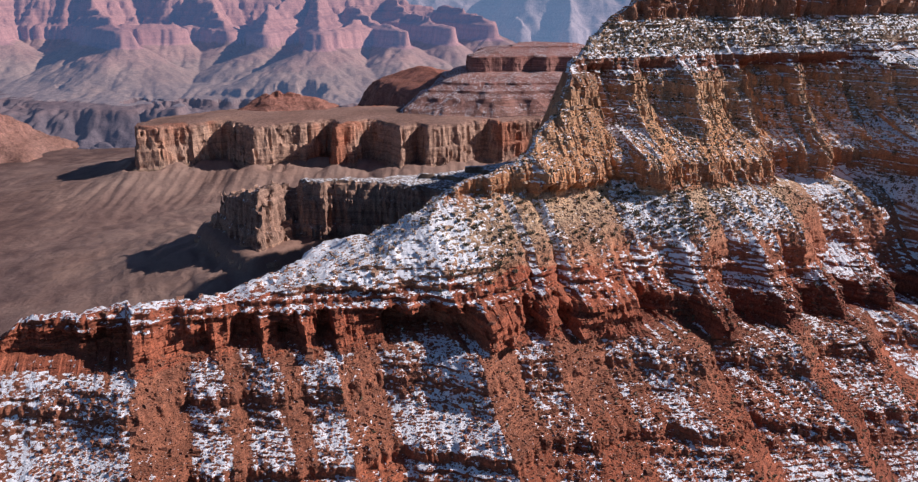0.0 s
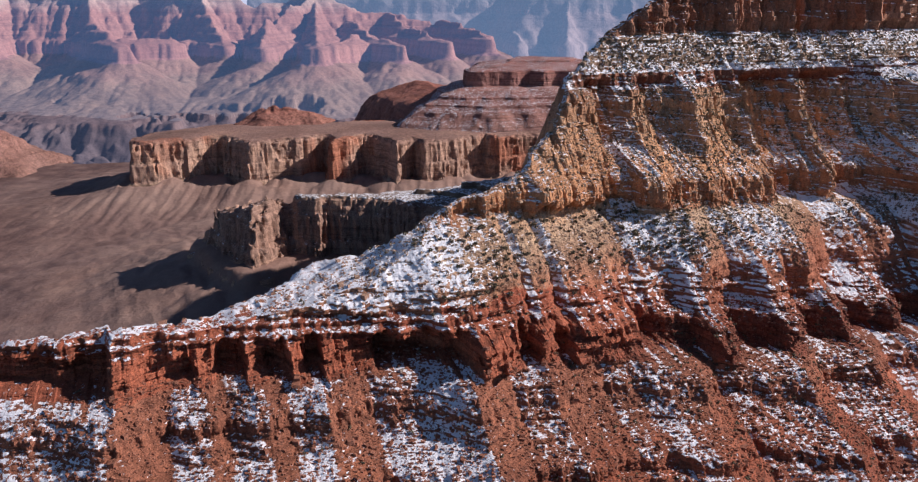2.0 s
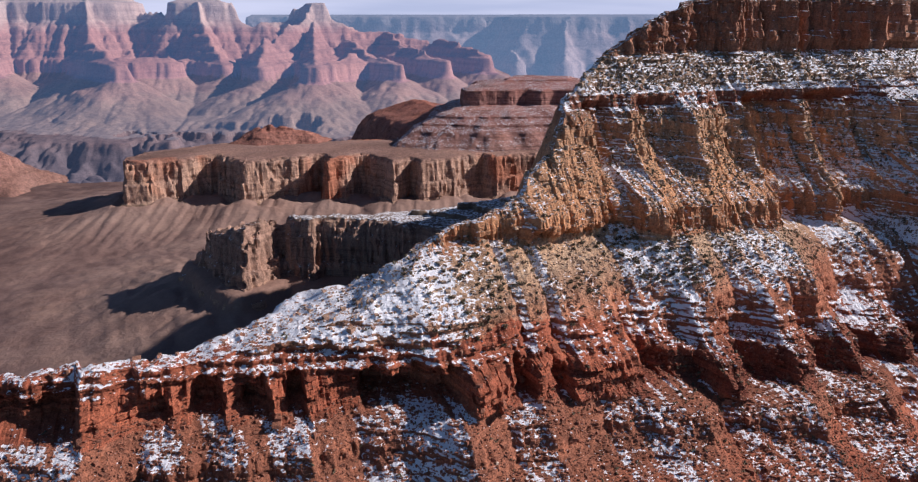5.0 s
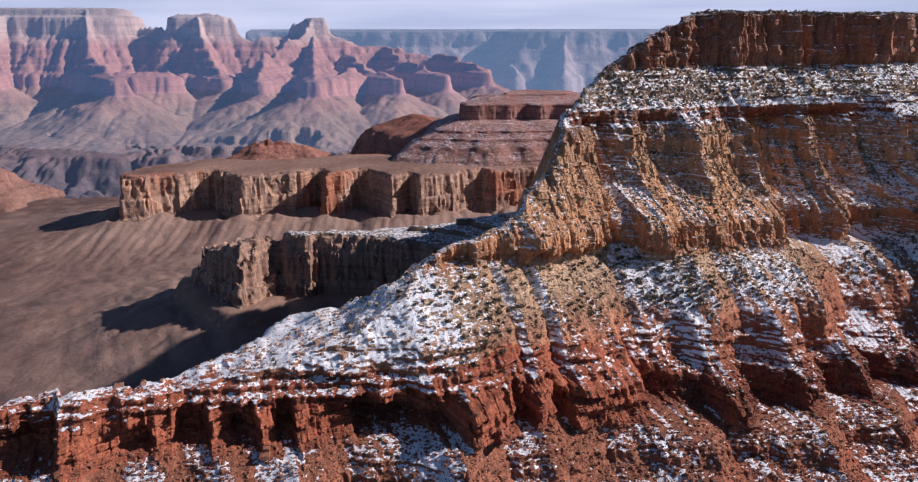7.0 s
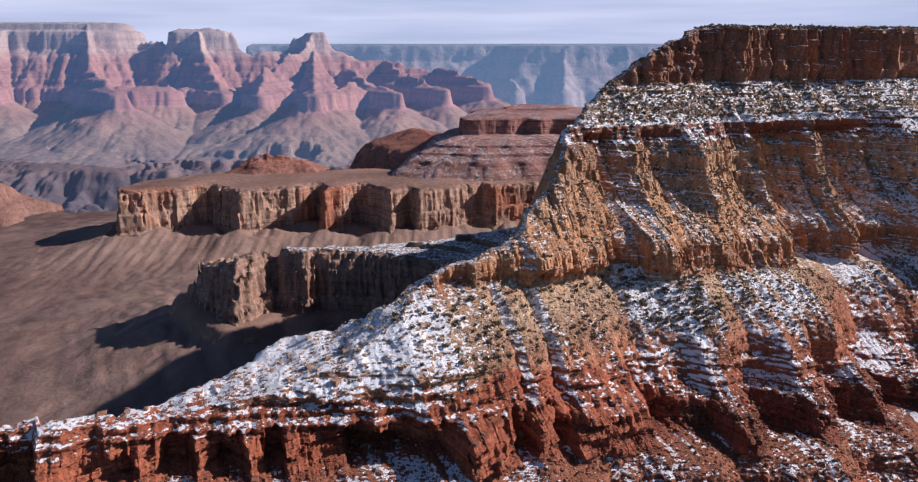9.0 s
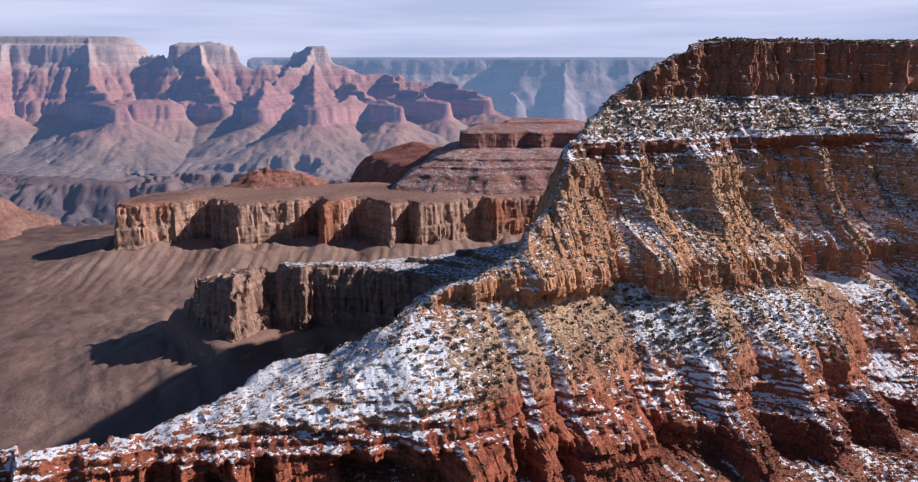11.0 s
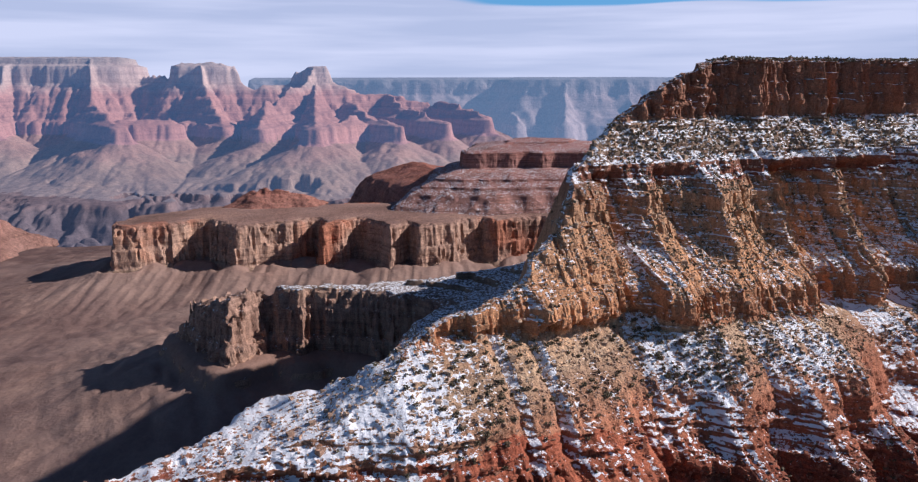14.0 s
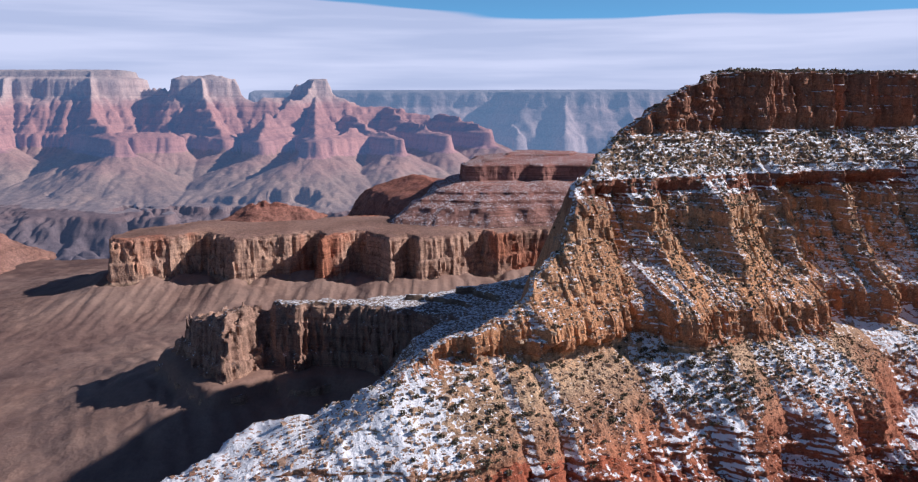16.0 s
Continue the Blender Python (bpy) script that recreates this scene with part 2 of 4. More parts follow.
def nets(f, origin, h):
    """A closed skin round the cells where f > 0."""
    f = np.array(f, np.float32)
    for side in (f[0], f[-1], f[:, 0], f[:, -1], f[:, :, 0], f[:, :, -1]):
        np.minimum(side, -0.02 * h, out=side)
    inside = f > 0
    c = [inside[a:inside.shape[0] - 1 + a, b:inside.shape[1] - 1 + b, d:inside.shape[2] - 1 + d] for a in (0, 1) for b in (0, 1) for d in (0, 1)]
    count = sum(x.astype(np.int8) for x in c)
    cells = np.argwhere((count > 0) & (count < 8))
    number = np.full(count.shape, -1, np.int32)
    number[tuple(cells.T)] = np.arange(len(cells))
    total, hits = np.zeros((len(cells), 3), np.float32), np.zeros(len(cells), np.float32)
    corner = [(a, b, d) for a in (0, 1) for b in (0, 1) for d in (0, 1)]
    for p in corner:
        for axis in range(3):
            if p[axis]:
                continue
            q = tuple(1 if i == axis else p[i] for i in range(3))
            fp, fq = f[tuple((cells + p).T)], f[tuple((cells + q).T)]
            cross = (fp > 0) != (fq > 0)
            t = np.where(cross, fp / np.where(cross, fp - fq, 1), 0)
            at = np.tile(np.array(p, np.float32), (len(cells), 1))
            at[:, axis] += t
            total += at * cross[:, None]
            hits += cross
    verts = (cells + total / np.maximum(hits, 1)[:, None]) * h + np.array(origin, np.float32)
    quads = []
    for axis in range(3):
        a, b = (axis + 1) % 3, (axis + 2) % 3
        lo = np.take(inside, range(inside.shape[axis] - 1), axis)
        hi = np.take(inside, range(1, inside.shape[axis]), axis)
        edge = np.argwhere(lo != hi)
        edge = edge[(edge[:, a] > 0) & (edge[:, b] > 0) & (edge[:, a] < inside.shape[a] - 1) & (edge[:, b] < inside.shape[b] - 1)]
        out = lo[tuple(edge.T)]
        ring = []
        for da, db in ((1, 1), (0, 1), (0, 0), (1, 0)):
            e = edge.copy()
            e[:, a] -= da
            e[:, b] -= db
            ring.append(number[tuple(e.T)])
        ring = np.stack(ring, 1)
        ring[~out] = ring[~out][:, ::-1]
        quads.append(ring)
    quads = np.concatenate(quads)
    quads = quads[(quads >= 0).all(1)]
    # drop crumbs that hang free of the body
    mark = np.arange(len(verts))
    for _ in range(200):
        low = mark[quads].min(1)
        fresh = mark.copy()
        for k in range(4):
            np.minimum.at(fresh, quads[:, k], low)
        fresh = fresh[fresh]
        if (fresh == mark).all():
            break
        mark = fresh
    size = np.bincount(mark, minlength=len(verts))
    return verts, quads[size[mark[quads[:, 0]]] > 600]


def skin(name, verts, quads, material, parent=None, smooth=True, thaw=None):
    used, quads = np.unique(quads, return_inverse=True)
    quads = quads.reshape(-1, 4)
    me = bpy.data.meshes.new(name)
    me.vertices.add(len(used))
    me.vertices.foreach_set("co", verts[used].astype(np.float32).ravel())
    me.loops.add(quads.size)
    me.loops.foreach_set("vertex_index", quads.astype(np.int32).ravel())
    me.polygons.add(len(quads))
    me.polygons.foreach_set("loop_start", np.arange(0, quads.size, 4, dtype=np.int32))
    me.polygons.foreach_set("use_smooth", np.full(len(quads), smooth))
    if thaw is not None:
        me.attributes.new("thaw", "FLOAT", "POINT").data.foreach_set("value", thaw[used].astype(np.float32))
    me.materials.append(material)
    me.update()
    me.validate()
    ob = new(name, me)
    ob.parent = parent
    return ob


def axis_grid(lo, hi, h):
    return np.arange(lo, hi + h, h, dtype=np.float32)


def landform(name, label, category, field, rough, bounds, h, bands):
    """A body of rock: field(a, b, z) > 0 inside, rough(a, b, z) added near the skin. bands: (upper z, part name, material)."""
    (a0, a1), (b0, b1), (z0, z1) = bounds
    a, b, z = axis_grid(a0, a1, h), axis_grid(b0, b1, h), axis_grid(z0, z1, h)
    f = np.empty((len(a), len(b), len(z)), np.float32)
    for i in range(0, len(a), 24):
        f[i:i + 24] = field(a[i:i + 24, None, None], b[None, :, None], z[None, None, :])
    near = np.nonzero(np.abs(f) < 12.0)
    f[near] += rough(a[near[0]], b[near[1]], z[near[2]])
    verts, quads = nets(f, (a0, b0, z0), h)
    thing = tagged(new(name), label, category)
    mid = verts[quads][:, :, 2].mean(1)
    centre = verts[quads].mean(1)
    wave = 1.5 * vn(centre[:, 0] / 25, centre[:, 1] / 25) * h / 2
    below = -1e9
    for top, part, material in bands:
        pick = (mid + wave >= below) & (mid + wave < top)
        below = top
        if pick.any():
            skin(part, verts, quads[pick], MAT[material], thing, "cliff" not in part)
    return thing


def curve(points):
    xs, ys = zip(*points)
    def value(t):
        return np.interp(t, xs, ys).astype(np.float32)
    return value


# ---- the near mesa: a spur whose beds strike 19 degrees off the x axis; u runs along it, v into it ----
STRIKE = 19.0
front = curve([(30, 150), (60, 196), (92, 248), (98, 254), (99, 259), (105, 261), (107, 266), (112, 282), (120, 293), (124, 294), (133, 306), (135, 309), (137, 315), (148, 318), (149, 322), (152, 323), (153, 326.5), (156, 327.5), (157, 331), (160, 332), (161, 334),
               (164, 336), (168, 340), (176, 352), (182, 362), (188, 374), (190, 377), (200, 381), (204, 386), (216, 402), (226, 412), (233, 417), (240, 419), (247, 424), (249, 427), (256, 428),
               (258, 432), (278, 452), (280, 454), (300, 456), (313, 458), (326, 462)])
inner_front = curve([(30, 150), (60, 196), (92, 248), (98, 254), (99, 259), (105, 261), (107, 266), (112, 282), (120, 293), (124, 294), (133, 304), (135, 311), (137, 313), (142, 313.5), (143, 315), (148, 316), (150, 319), (151, 323), (156, 329), (160, 333), (164, 337), (168, 340), (176, 352), (182, 362), (188, 374), (190, 377), (200, 381)])
crest = curve([(-640, -110), (-300, 30), (-200, 90), (-112, 136), (-98, 147), (-89, 151), (-39, 157), (-16, 156), (0, 156), (20, 159), (33, 161), (52, 164.5), (77, 171), (99, 182), (116, 190), (133, 197), (153, 201), (161, 204), (173, 209), (181, 216), (189, 221), (200, 227),
               (213, 244), (225, 255), (252, 270), (284, 290), (300, 300), (331, 311), (345, 313.5), (700, 315.5)])
depth = curve([(-45, 0), (20, 14), (50, 42), (78, 32), (108, 8), (125, 0), (322, 0), (400, 52), (480, 115), (700, 140)])
RIBS = [(131, curve([(-200, -60), (-120, -40), (-90, -33), (-69, -24), (-46, -8), (-22, -20), (-5, -12), (3, -17), (20, -9), (29, -14), (45, -3), (67, -13), (85, -5), (110, 16), (132, 3), (151, 11), (182, 1), (228, 20), (248, 4), (295, 24), (315, 6), (350, 18), (370, 3), (410, 15), (430, 0), (500, 10), (700, 10)])),
        (136, curve([(-200, -60), (-120, -46), (-95, -43), (-47, -33), (-43, -13), (-28, -17), (-12, -22), (-9, -14), (-2, -17), (0, -28), (12, -22), (14, -10), (21, -13), (23, -24), (31, -18), (33, -6), (38, -9), (40, -20), (46, -16), (48, -2), (66, -5), (70, -8), (74, -26), (112, -4), (117, 25), (130, 20), (140, 13), (142, 0), (148, 4), (150, 17), (160, 12), (162, 0), (167, 4),
                     (169, 18), (190, 15), (208, 10), (212, -19), (246, 2), (250, 23), (264, 19), (268, -14), (296, 3), (300, 14), (316, 10), (319, -13), (342, 1), (346, 12), (354, 6), (358, -19), (385, -2), (388, 6), (400, 0), (404, -24), (425, -8), (428, 3), (440, -2), (445, -26), (700, -36)])),
        (144, None),
        (151, curve([(-200, -60), (-110, -42), (-90, -38), (-60, -30), (-47, -27), (-43, -15), (0, -13), (50, -4), (84, 4), (118, 14), (142, 11), (147, 11), (152, 5), (157, 10), (166, 9), (171, 3), (176, 7), (208, 5), (213, -13), (246, 2), (252, 14), (266, 15), (270, -5), (296, 4), (302, 14), (316, 13), (321, -6), (342, 4), (347, 10), (356, 3), (360, -16), (385, -6), (410, -4), (436, -6), (462, 40), (520, 60), (700, 60)])),
        (172, curve([(-200, -60), (-110, -42), (-90, -38), (-60, -30), (-47, -27), (-43, -15), (0, -13), (30, -6), (70, 4), (104, 14), (130, 15), (142, 13), (147, 12), (152, 5), (157, 9), (166, 7), (171, 0), (176, 3), (225, -13), (270, 13), (288, 1), (335, 17), (346, 4), (358, -6), (378, -14), (410, -4), (436, -6), (462, 40), (520, 60), (700, 60)])),
        (185, None),
        (192, curve([(60, 6), (120, 8), (158, 10), (172, 13), (175, 17), (194, 13), (212, 7), (226, 3), (229, -5), (243, 3), (246, 14), (258, 16), (276, 4), (279, 6), (292, 7), (312, 3), (337, 6), (350, 4), (355, -26), (378, -14), (393, -4), (396, 4), (403, 0), (407, -28), (438, -8), (462, 36), (520, 56), (700, 56)])),
        (206, None),
        (218, curve([(100, 8), (172, 16), (190, 18), (205, 16), (222, 9), (234, 2), (238, -16), (254, 0), (260, 6), (268, 2), (279, -8), (283, -4), (298, 0), (302, 8), (318, 6), (340, -2), (352, 5), (356, -26), (392, -6), (396, 3), (404, 1), (408, -28), (450, -2), (480, 24), (520, 40), (700, 40)])),
        (246, None),
        (254, curve([(200, 0), (700, 0)]))]
fluting = curve([(30, 2), (86, 1), (92, 3), (106, 3), (110, 1.6), (136, 1.8), (140, 3.6), (156, 3.4), (162, 2.2), (186, 2.2), (190, 3.0), (201, 3.0), (206, 2.8), (214, 4.2), (232, 4.6), (246, 3.4), (250, 2.0), (258, 2.0), (262, 1.2), (277, 1.4), (282, 1.2), (314, 1.2), (318, 0.6)])


def ribs(u, z):
    """How far the face stands out towards the open side, bed by bed."""
    levels, curves = [], []
    for level, c in RIBS:
        levels.append(level)
        curves.append(c or curves[-1])
    total = 0.0
    for i, c in enumerate(curves):
        weight = np.interp(z, levels, [1.0 if k == i else 0.0 for k in range(len(levels))]).astype(np.float32)
        total = total + weight * c(u)
    return total


def blocks(u, z, wide, tall, seed):
    """Angular blocks in courses: one value for each block."""
    row = np.floor(z / tall + 0.35 * vn(u / 40, 0.0, 0.0, seed))
    col = np.floor(u / wide + 0.43 * row + 0.8 * vn(u / (wide * 3), row * 0.37, 0.0, seed + 1))
    return TABLE[col.astype(np.int32) & 63, row.astype(np.int32) & 63, seed & 63]


def saw(u, step, seed):
    """Facets: slowly out, then a sharp step back."""
    phase = u / step + 0.8 * vn(u / (step * 2.3), 0.5, 0.0, seed)
    f = phase - np.floor(phase)
    return np.where(f < 0.86, f / 0.86, (1 - f) / 0.14) - 0.5


def dipping(u, z):
    """The height at which the bed found here crops out at the spur's end: towards the inner end the beds lie lower."""
    low = np.interp(u, [130, 220, 274, 345, 420], [0, 8, 17, 22, 26]) * np.clip((190 - z) / 50, 0, 1)
    return z + low + np.interp(u, [190, 230, 275, 350], [0, 1, 3, 8]) * np.interp(z, [165, 180, 205, 230], [0, 1, 1, 0])


def mesa_face(u, z):
    """Where the open side of the mesa stands, along v, at each place along the strike and each height; and the same without its small forms."""
    sag = dipping(u, z)
    def by_height(levels, values):
        return np.interp(sag, levels, values).astype(np.float32)
    slope = by_height([60, 90, 108, 132, 136, 152, 162, 186, 190, 200, 206, 212, 226, 232, 250, 256, 262, 276, 282, 320], [1, 0.6, 1, 1, 0.1, 0.4, 1, 1, 0, 0.1, 0.8, 0.75, 0.5, 0.15, 0, 0, 1, 1, 0, 0])
    crag = by_height([60, 96, 99, 105, 108, 132, 137, 150, 158, 164, 186, 190, 201, 206, 214, 228, 247, 250, 257, 262, 277, 281, 318], [0, 0.1, 0.6, 0.6, 0.1, 0.12, 1, 1, 0.5, 0.12, 0.12, 1, 1, 0.65, 0.65, 1, 1, 0.75, 0.6, 0.2, 0.2, 0.95, 0.95])
    inner = np.clip((u - 190) / 30, 0, 1) * (sag < 190)
    face = front(sag) * (1 - inner) + inner_front(sag) * inner
    # the roofs and sides of the alcoves break along joints
    broken = crag * (2.0 * blocks(u, z, 5.0, 70.0, 41) + 1.0 * blocks(u, z, 2.3, 40.0, 42))
    bent = u + crag * (1.3 * blocks(u, z, 9.0, 4.2, 31) + 0.5 * vn(u / 3, z / 3, 0.0, 32))
    out = ribs(bent, sag + broken)
    # walls turned from the sun towards the inner end
    high = np.clip((z - 248) / 4, 0, 1) * np.where((z > 260) & (z < 278), 0.25, 1.0)
    shy = by_height([204, 212, 244, 248], [0, 0.75, 0.75, 0])
    out = out + (np.clip((u - 318) / 30, 0.15, 1) * high + np.clip((u - 345) / 30, 0, 1) * shy) * (13.0 * saw(u, 34.0, 12) + 3.0 * saw(u, 13.0, 13))
    plain = out + 2.0 * ridged(u / 17, z / 40, 0.0, 14, 1) + slope * 1.6 * ridged((u + 0.25 * z) / 11, z / 70, 0.0, 27, 1)
    out = out - 6.0 * (1 - slope) * np.clip(0.28 - np.abs(vn(u / 8.0, z / 90, 0.0, 18)), 0, 1) - 2.0 * crag * np.clip(0.2 - np.abs(vn(u / 3.1, z / 40, 0.0, 21)), 0, 1)
    # blocks left standing between the joints
    out = out + crag * (1.6 * blocks(u, z, 9.0, 12.0, 34) + 1.1 * blocks(u, z, 4.0, 6.5, 35) + 0.3 * blocks(u, z, 1.9, 3.0, 36))
    out = out + fluting(z) * fbm(u / 15, z / 160, 0.0, 3, 2, 0.5) + crag * (2.6 * ridged(u / 17, z / 40, 0.0, 14, 2, 0.5) + 1.1 * ridged(u / 6.0, z / 22, 0.0, 19, 2, 0.5) + 0.3 * ridged(u / 2.4, z / 12, 0.0, 22, 1))
    nose = np.clip((345 - u) / 20, 0, 1) * np.clip((z - 279) / 4, 0, 1)
    out = out + nose * (3.0 * ridged(u / 9, z / 8, 0.0, 26, 2, 0.6) + 0.8 * vn(z / 3.0, 0.3))
    # beds: small treads and risers
    ledgy = np.clip(0.55 + 1.1 * vn(u / 34, z / 13, 0.0, 17), 0, 1.5)
    bed = 1.5 * blocks(u, z, 60.0, 2.6, 51) + 0.7 * blocks(u, z, 30.0, 1.3, 52) + 0.5 * blocks(u, z, 12.0, 0.9, 53)
    stepped = by_height([60, 130, 136, 158, 164, 186, 190, 206, 226, 250, 258, 278, 282], [0.55, 0.6, 0.4, 0.6, 0.2, 0.15, 0.25, 0.15, 0.15, 0.2, 0.35, 0.35, 0.1])
    left = np.clip((150 - u) / 40, 0, 1) * by_height([158, 164, 186, 192], [0, 0.25, 0.25, 0])
    out = out + bed * (stepped * (0.4 + 0.9 * ledgy) + left * ledgy) + 1.2 * vn(z / 7.0, u / 140, 9.1, 16)
    red = by_height([131, 135, 160, 170], [0, 1, 1, 0])
    out = out + red * (1.1 * blocks(u, z, 26.0, 2.4, 54) + 0.7 * blocks(u, z, 9.0, 1.6, 55))
    teeth = by_height([96, 98, 106, 109, 118, 120, 125, 128], [0, 1, 1, 0, 0, 0.8, 0.8, 0])
    out = out + teeth * (1.8 * ridged(u / 4.0, z / 30, 0.0, 25, 1) + 1.2 * blocks(u, z, 3.0, 5.0, 56))
    # runnels and stones on the scree
    out = out + slope * (1.3 * ridged((u + 0.25 * z) / 11, z / 70, 0.0, 27, 2, 0.5) + 0.6 * fbm(u / 4.2, z / 3.4, 0.0, 8, 3, 0.55) + 0.35 * blocks(u, z, 2.2, 1.4, 57))
    return face - out + 0.35 * fbm(u / 2.4, z / 2.2, 0.0, 9, 2, 0.6), face - plain


MESA_BANDS = [(134, "foot_slope", "foot"), (149, "red_cliff", "red"), (160, "red_shoulder", "ledge"), (188, "talus_slope", "talus"), (247, "tan_cliff", "tan"), (279, "ledge_slope", "upper"), (1e9, "top_cliff", "top")]


def grid_quads(rows, columns):
    i, j = np.meshgrid(np.arange(rows - 1), np.arange(columns - 1), indexing="ij")
    k = (i * columns + j).ravel()
    return np.stack([k, k + columns, k + columns + 1, k + 1], 1)


def make_mesa():
    u = np.concatenate([np.arange(-520, -150, 4.0), np.arange(-150, 470, 0.62), np.arange(470, 640, 3.0)]).astype(np.float32)
    z = np.concatenate([np.arange(30, 84, 2.0), np.arange(84, 324, 0.55)]).astype(np.float32)
    top = crest(u) + 0.7 * fbm(u / 12, 0.0, 0.0, 5, 3) + 0.9 * blocks(u, 0 * u, 7.0, 9.0, 58) * np.clip((u - 185) / 20, 0, 1)
    uu, zz = np.broadcast_arrays(u[:, None], np.minimum(z[None, :], top[:, None]))
    out_at, plain = mesa_face(uu, zz)
    front_verts = np.stack([uu, out_at, zz], -1)
    across = np.gradient(blur(plain, 3), u, axis=0)
    sun_u, sun_v = math.cos(radians(SUN_AZ - STRIKE)), math.sin(radians(SUN_AZ - STRIKE))
    thaw = (sun_u * across - sun_v) / np.sqrt(2 + across * across)
    bed = dipping(uu, zz)
    thaw = np.maximum(thaw, 1.1 * np.interp(bed, [134, 137, 149, 153], [0, 1, 1, 0]) - 0.8)
    thaw = thaw + 0.6 * np.clip(np.abs(across) - 1.3, 0, 1)
    # snow keeps longest on the spur's shoulder
    thaw = thaw - 0.27 * np.clip((134 - uu) / 18, 0, 1) * np.interp(zz, [157, 164, 190, 200], [0, 1, 1, 0])
    front_quads = grid_quads(len(u), len(z))
    low = front_verts.reshape(-1, 3)[front_quads][:, :, 2]
    front_quads = front_quads[(low.max(1) - low.min(1)) > 0.01]
    # the top and the back slope
    w = np.concatenate([np.arange(0, 14, 1.0), 14 * 1.12 ** np.arange(0, 34)]).astype(np.float32)
    uu, ww = np.broadcast_arrays(u[:, None], w[None, :])
    z_top = top[:, None] + 0.05 * np.clip(ww, 0, 45) + np.clip(ww / 5, 0, 1) * 1.5 * fbm(uu / 9, ww / 9, 0.0, 6, 3) - 1.3 * np.maximum(ww - depth(u)[:, None] - 5, 0)
    z_top = np.maximum(z_top, -110)
    back_verts = np.stack([uu, front_verts[:, -1:, 1] + ww + np.clip(-top, 0, 1)[:, None], z_top], -1)
    back_quads = grid_quads(len(u), len(w)) + front_verts.shape[0] * front_verts.shape[1]
    verts = np.concatenate([front_verts.reshape(-1, 3), back_verts.reshape(-1, 3)])
    c, s = math.cos(radians(STRIKE)), math.sin(radians(STRIKE))
    verts = np.stack([verts[:, 0] * c - verts[:, 1] * s, verts[:, 0] * s + verts[:, 1] * c, verts[:, 2]], 1)
    thaw = np.concatenate([thaw.ravel(), np.full(back_verts.shape[0] * back_verts.shape[1], 0.0)])
    quads = np.concatenate([front_quads, back_quads])
    centre = verts[quads].mean(1)
    level = dipping(centre[:, 0] * c + centre[:, 1] * s, centre[:, 2]) + 1.5 * vn(centre[:, 0] / 25, centre[:, 1] / 25)
    level = level + 8 * np.clip((centre[:, 0] * c + centre[:, 1] * s - 190) / 40, 0, 1) * np.interp(level, [141, 150, 170, 180], [0, 1, 1, 0])
    level = level + 4 * fbm(centre[:, 0] / 9, centre[:, 1] / 9, centre[:, 2] / 9, 4, 2) * np.interp(level, [148, 154, 168, 176], [0, 1, 1, 0])
    # the scree runs down over the red ledges between the ribs
    level = level + 9 * np.clip(-2.5 * thaw[quads[:, 0]] + 0.3, 0, 1) * np.interp(level, [146, 152, 168, 176], [0, 1, 1, 0])
    thing = tagged(new("mesa"), "layered red and tan sandstone mesa with patchy snow", "mesa")
    below = -1e9
    for bound, part, material in MESA_BANDS:
        skin(part, verts, quads[(level >= below) & (level < bound)], MAT[material], thing, "cliff" not in part, thaw)
        below = bound
    return verts, quads


mesa_verts, mesa_quads = make_mesa()


# ---- the middle distance ----
def inset(poly):
    """How far inside (plus) or outside (minus) a polygon a place lies."""
    def value(x, y):
        x, y = np.broadcast_arrays(x, y)
        best, odd = np.full(x.shape, 1e9, np.float32), np.zeros(x.shape, bool)
        for (ax, ay), (bx, by) in zip(poly, poly[1:] + poly[:1]):
            ex, ey = bx - ax, by - ay
            t = np.clip(((x - ax) * ex + (y - ay) * ey) / (ex * ex + ey * ey), 0, 1)
            best = np.minimum(best, np.hypot(x - ax - t * ex, y - ay - t * ey))
            if ay != by:
                odd ^= ((ay > y) != (by > y)) & (x < (y - ay) * ex / ey + ax)
        return np.where(odd, best, -best)
    return value


def mound(poly, profile, warp, gully, seed):
    """A field for a landform over a plan, with the edges pushed in and out by warp metres over gully metres."""
    plan, back = inset(poly), curve(profile)
    def field(x, y, z):
        flat = plan(x, y)
        flat = flat + warp * fbm(x / gully, y / gully, 0.0, seed, 3, 0.55)
        return flat - back(z)
    return field


def jitter(size, amp, seed, flutes=0.0, low=0.0, high=0.0, layers=0.6):
    """Rough rock; flutes: depth in metres of upright grooves between two heights."""
    def rough(x, y, z):
        groove = 0.0
        if flutes:
            groove = flutes * ((z > low) & (z < high)) * (ridged(x / (size * 1.1), y / (size * 1.1), z / (size * 12), seed + 7, 2, 0.6) + 0.5 * ridged(x / (size * 3), y / (size * 3), z / (size * 7), seed + 8, 1))
        return groove + amp * (0.5 * fbm(x / size, y / size, z / (size * 0.8), seed, 2, 0.6) + 0.9 * ridged(x / (size * 1.5), y / (size * 1.5), z / (size * 6), seed + 5, 2, 0.6) + layers * vn(z / (size * 0.6), 1.7, 0.0, seed))
    return rough


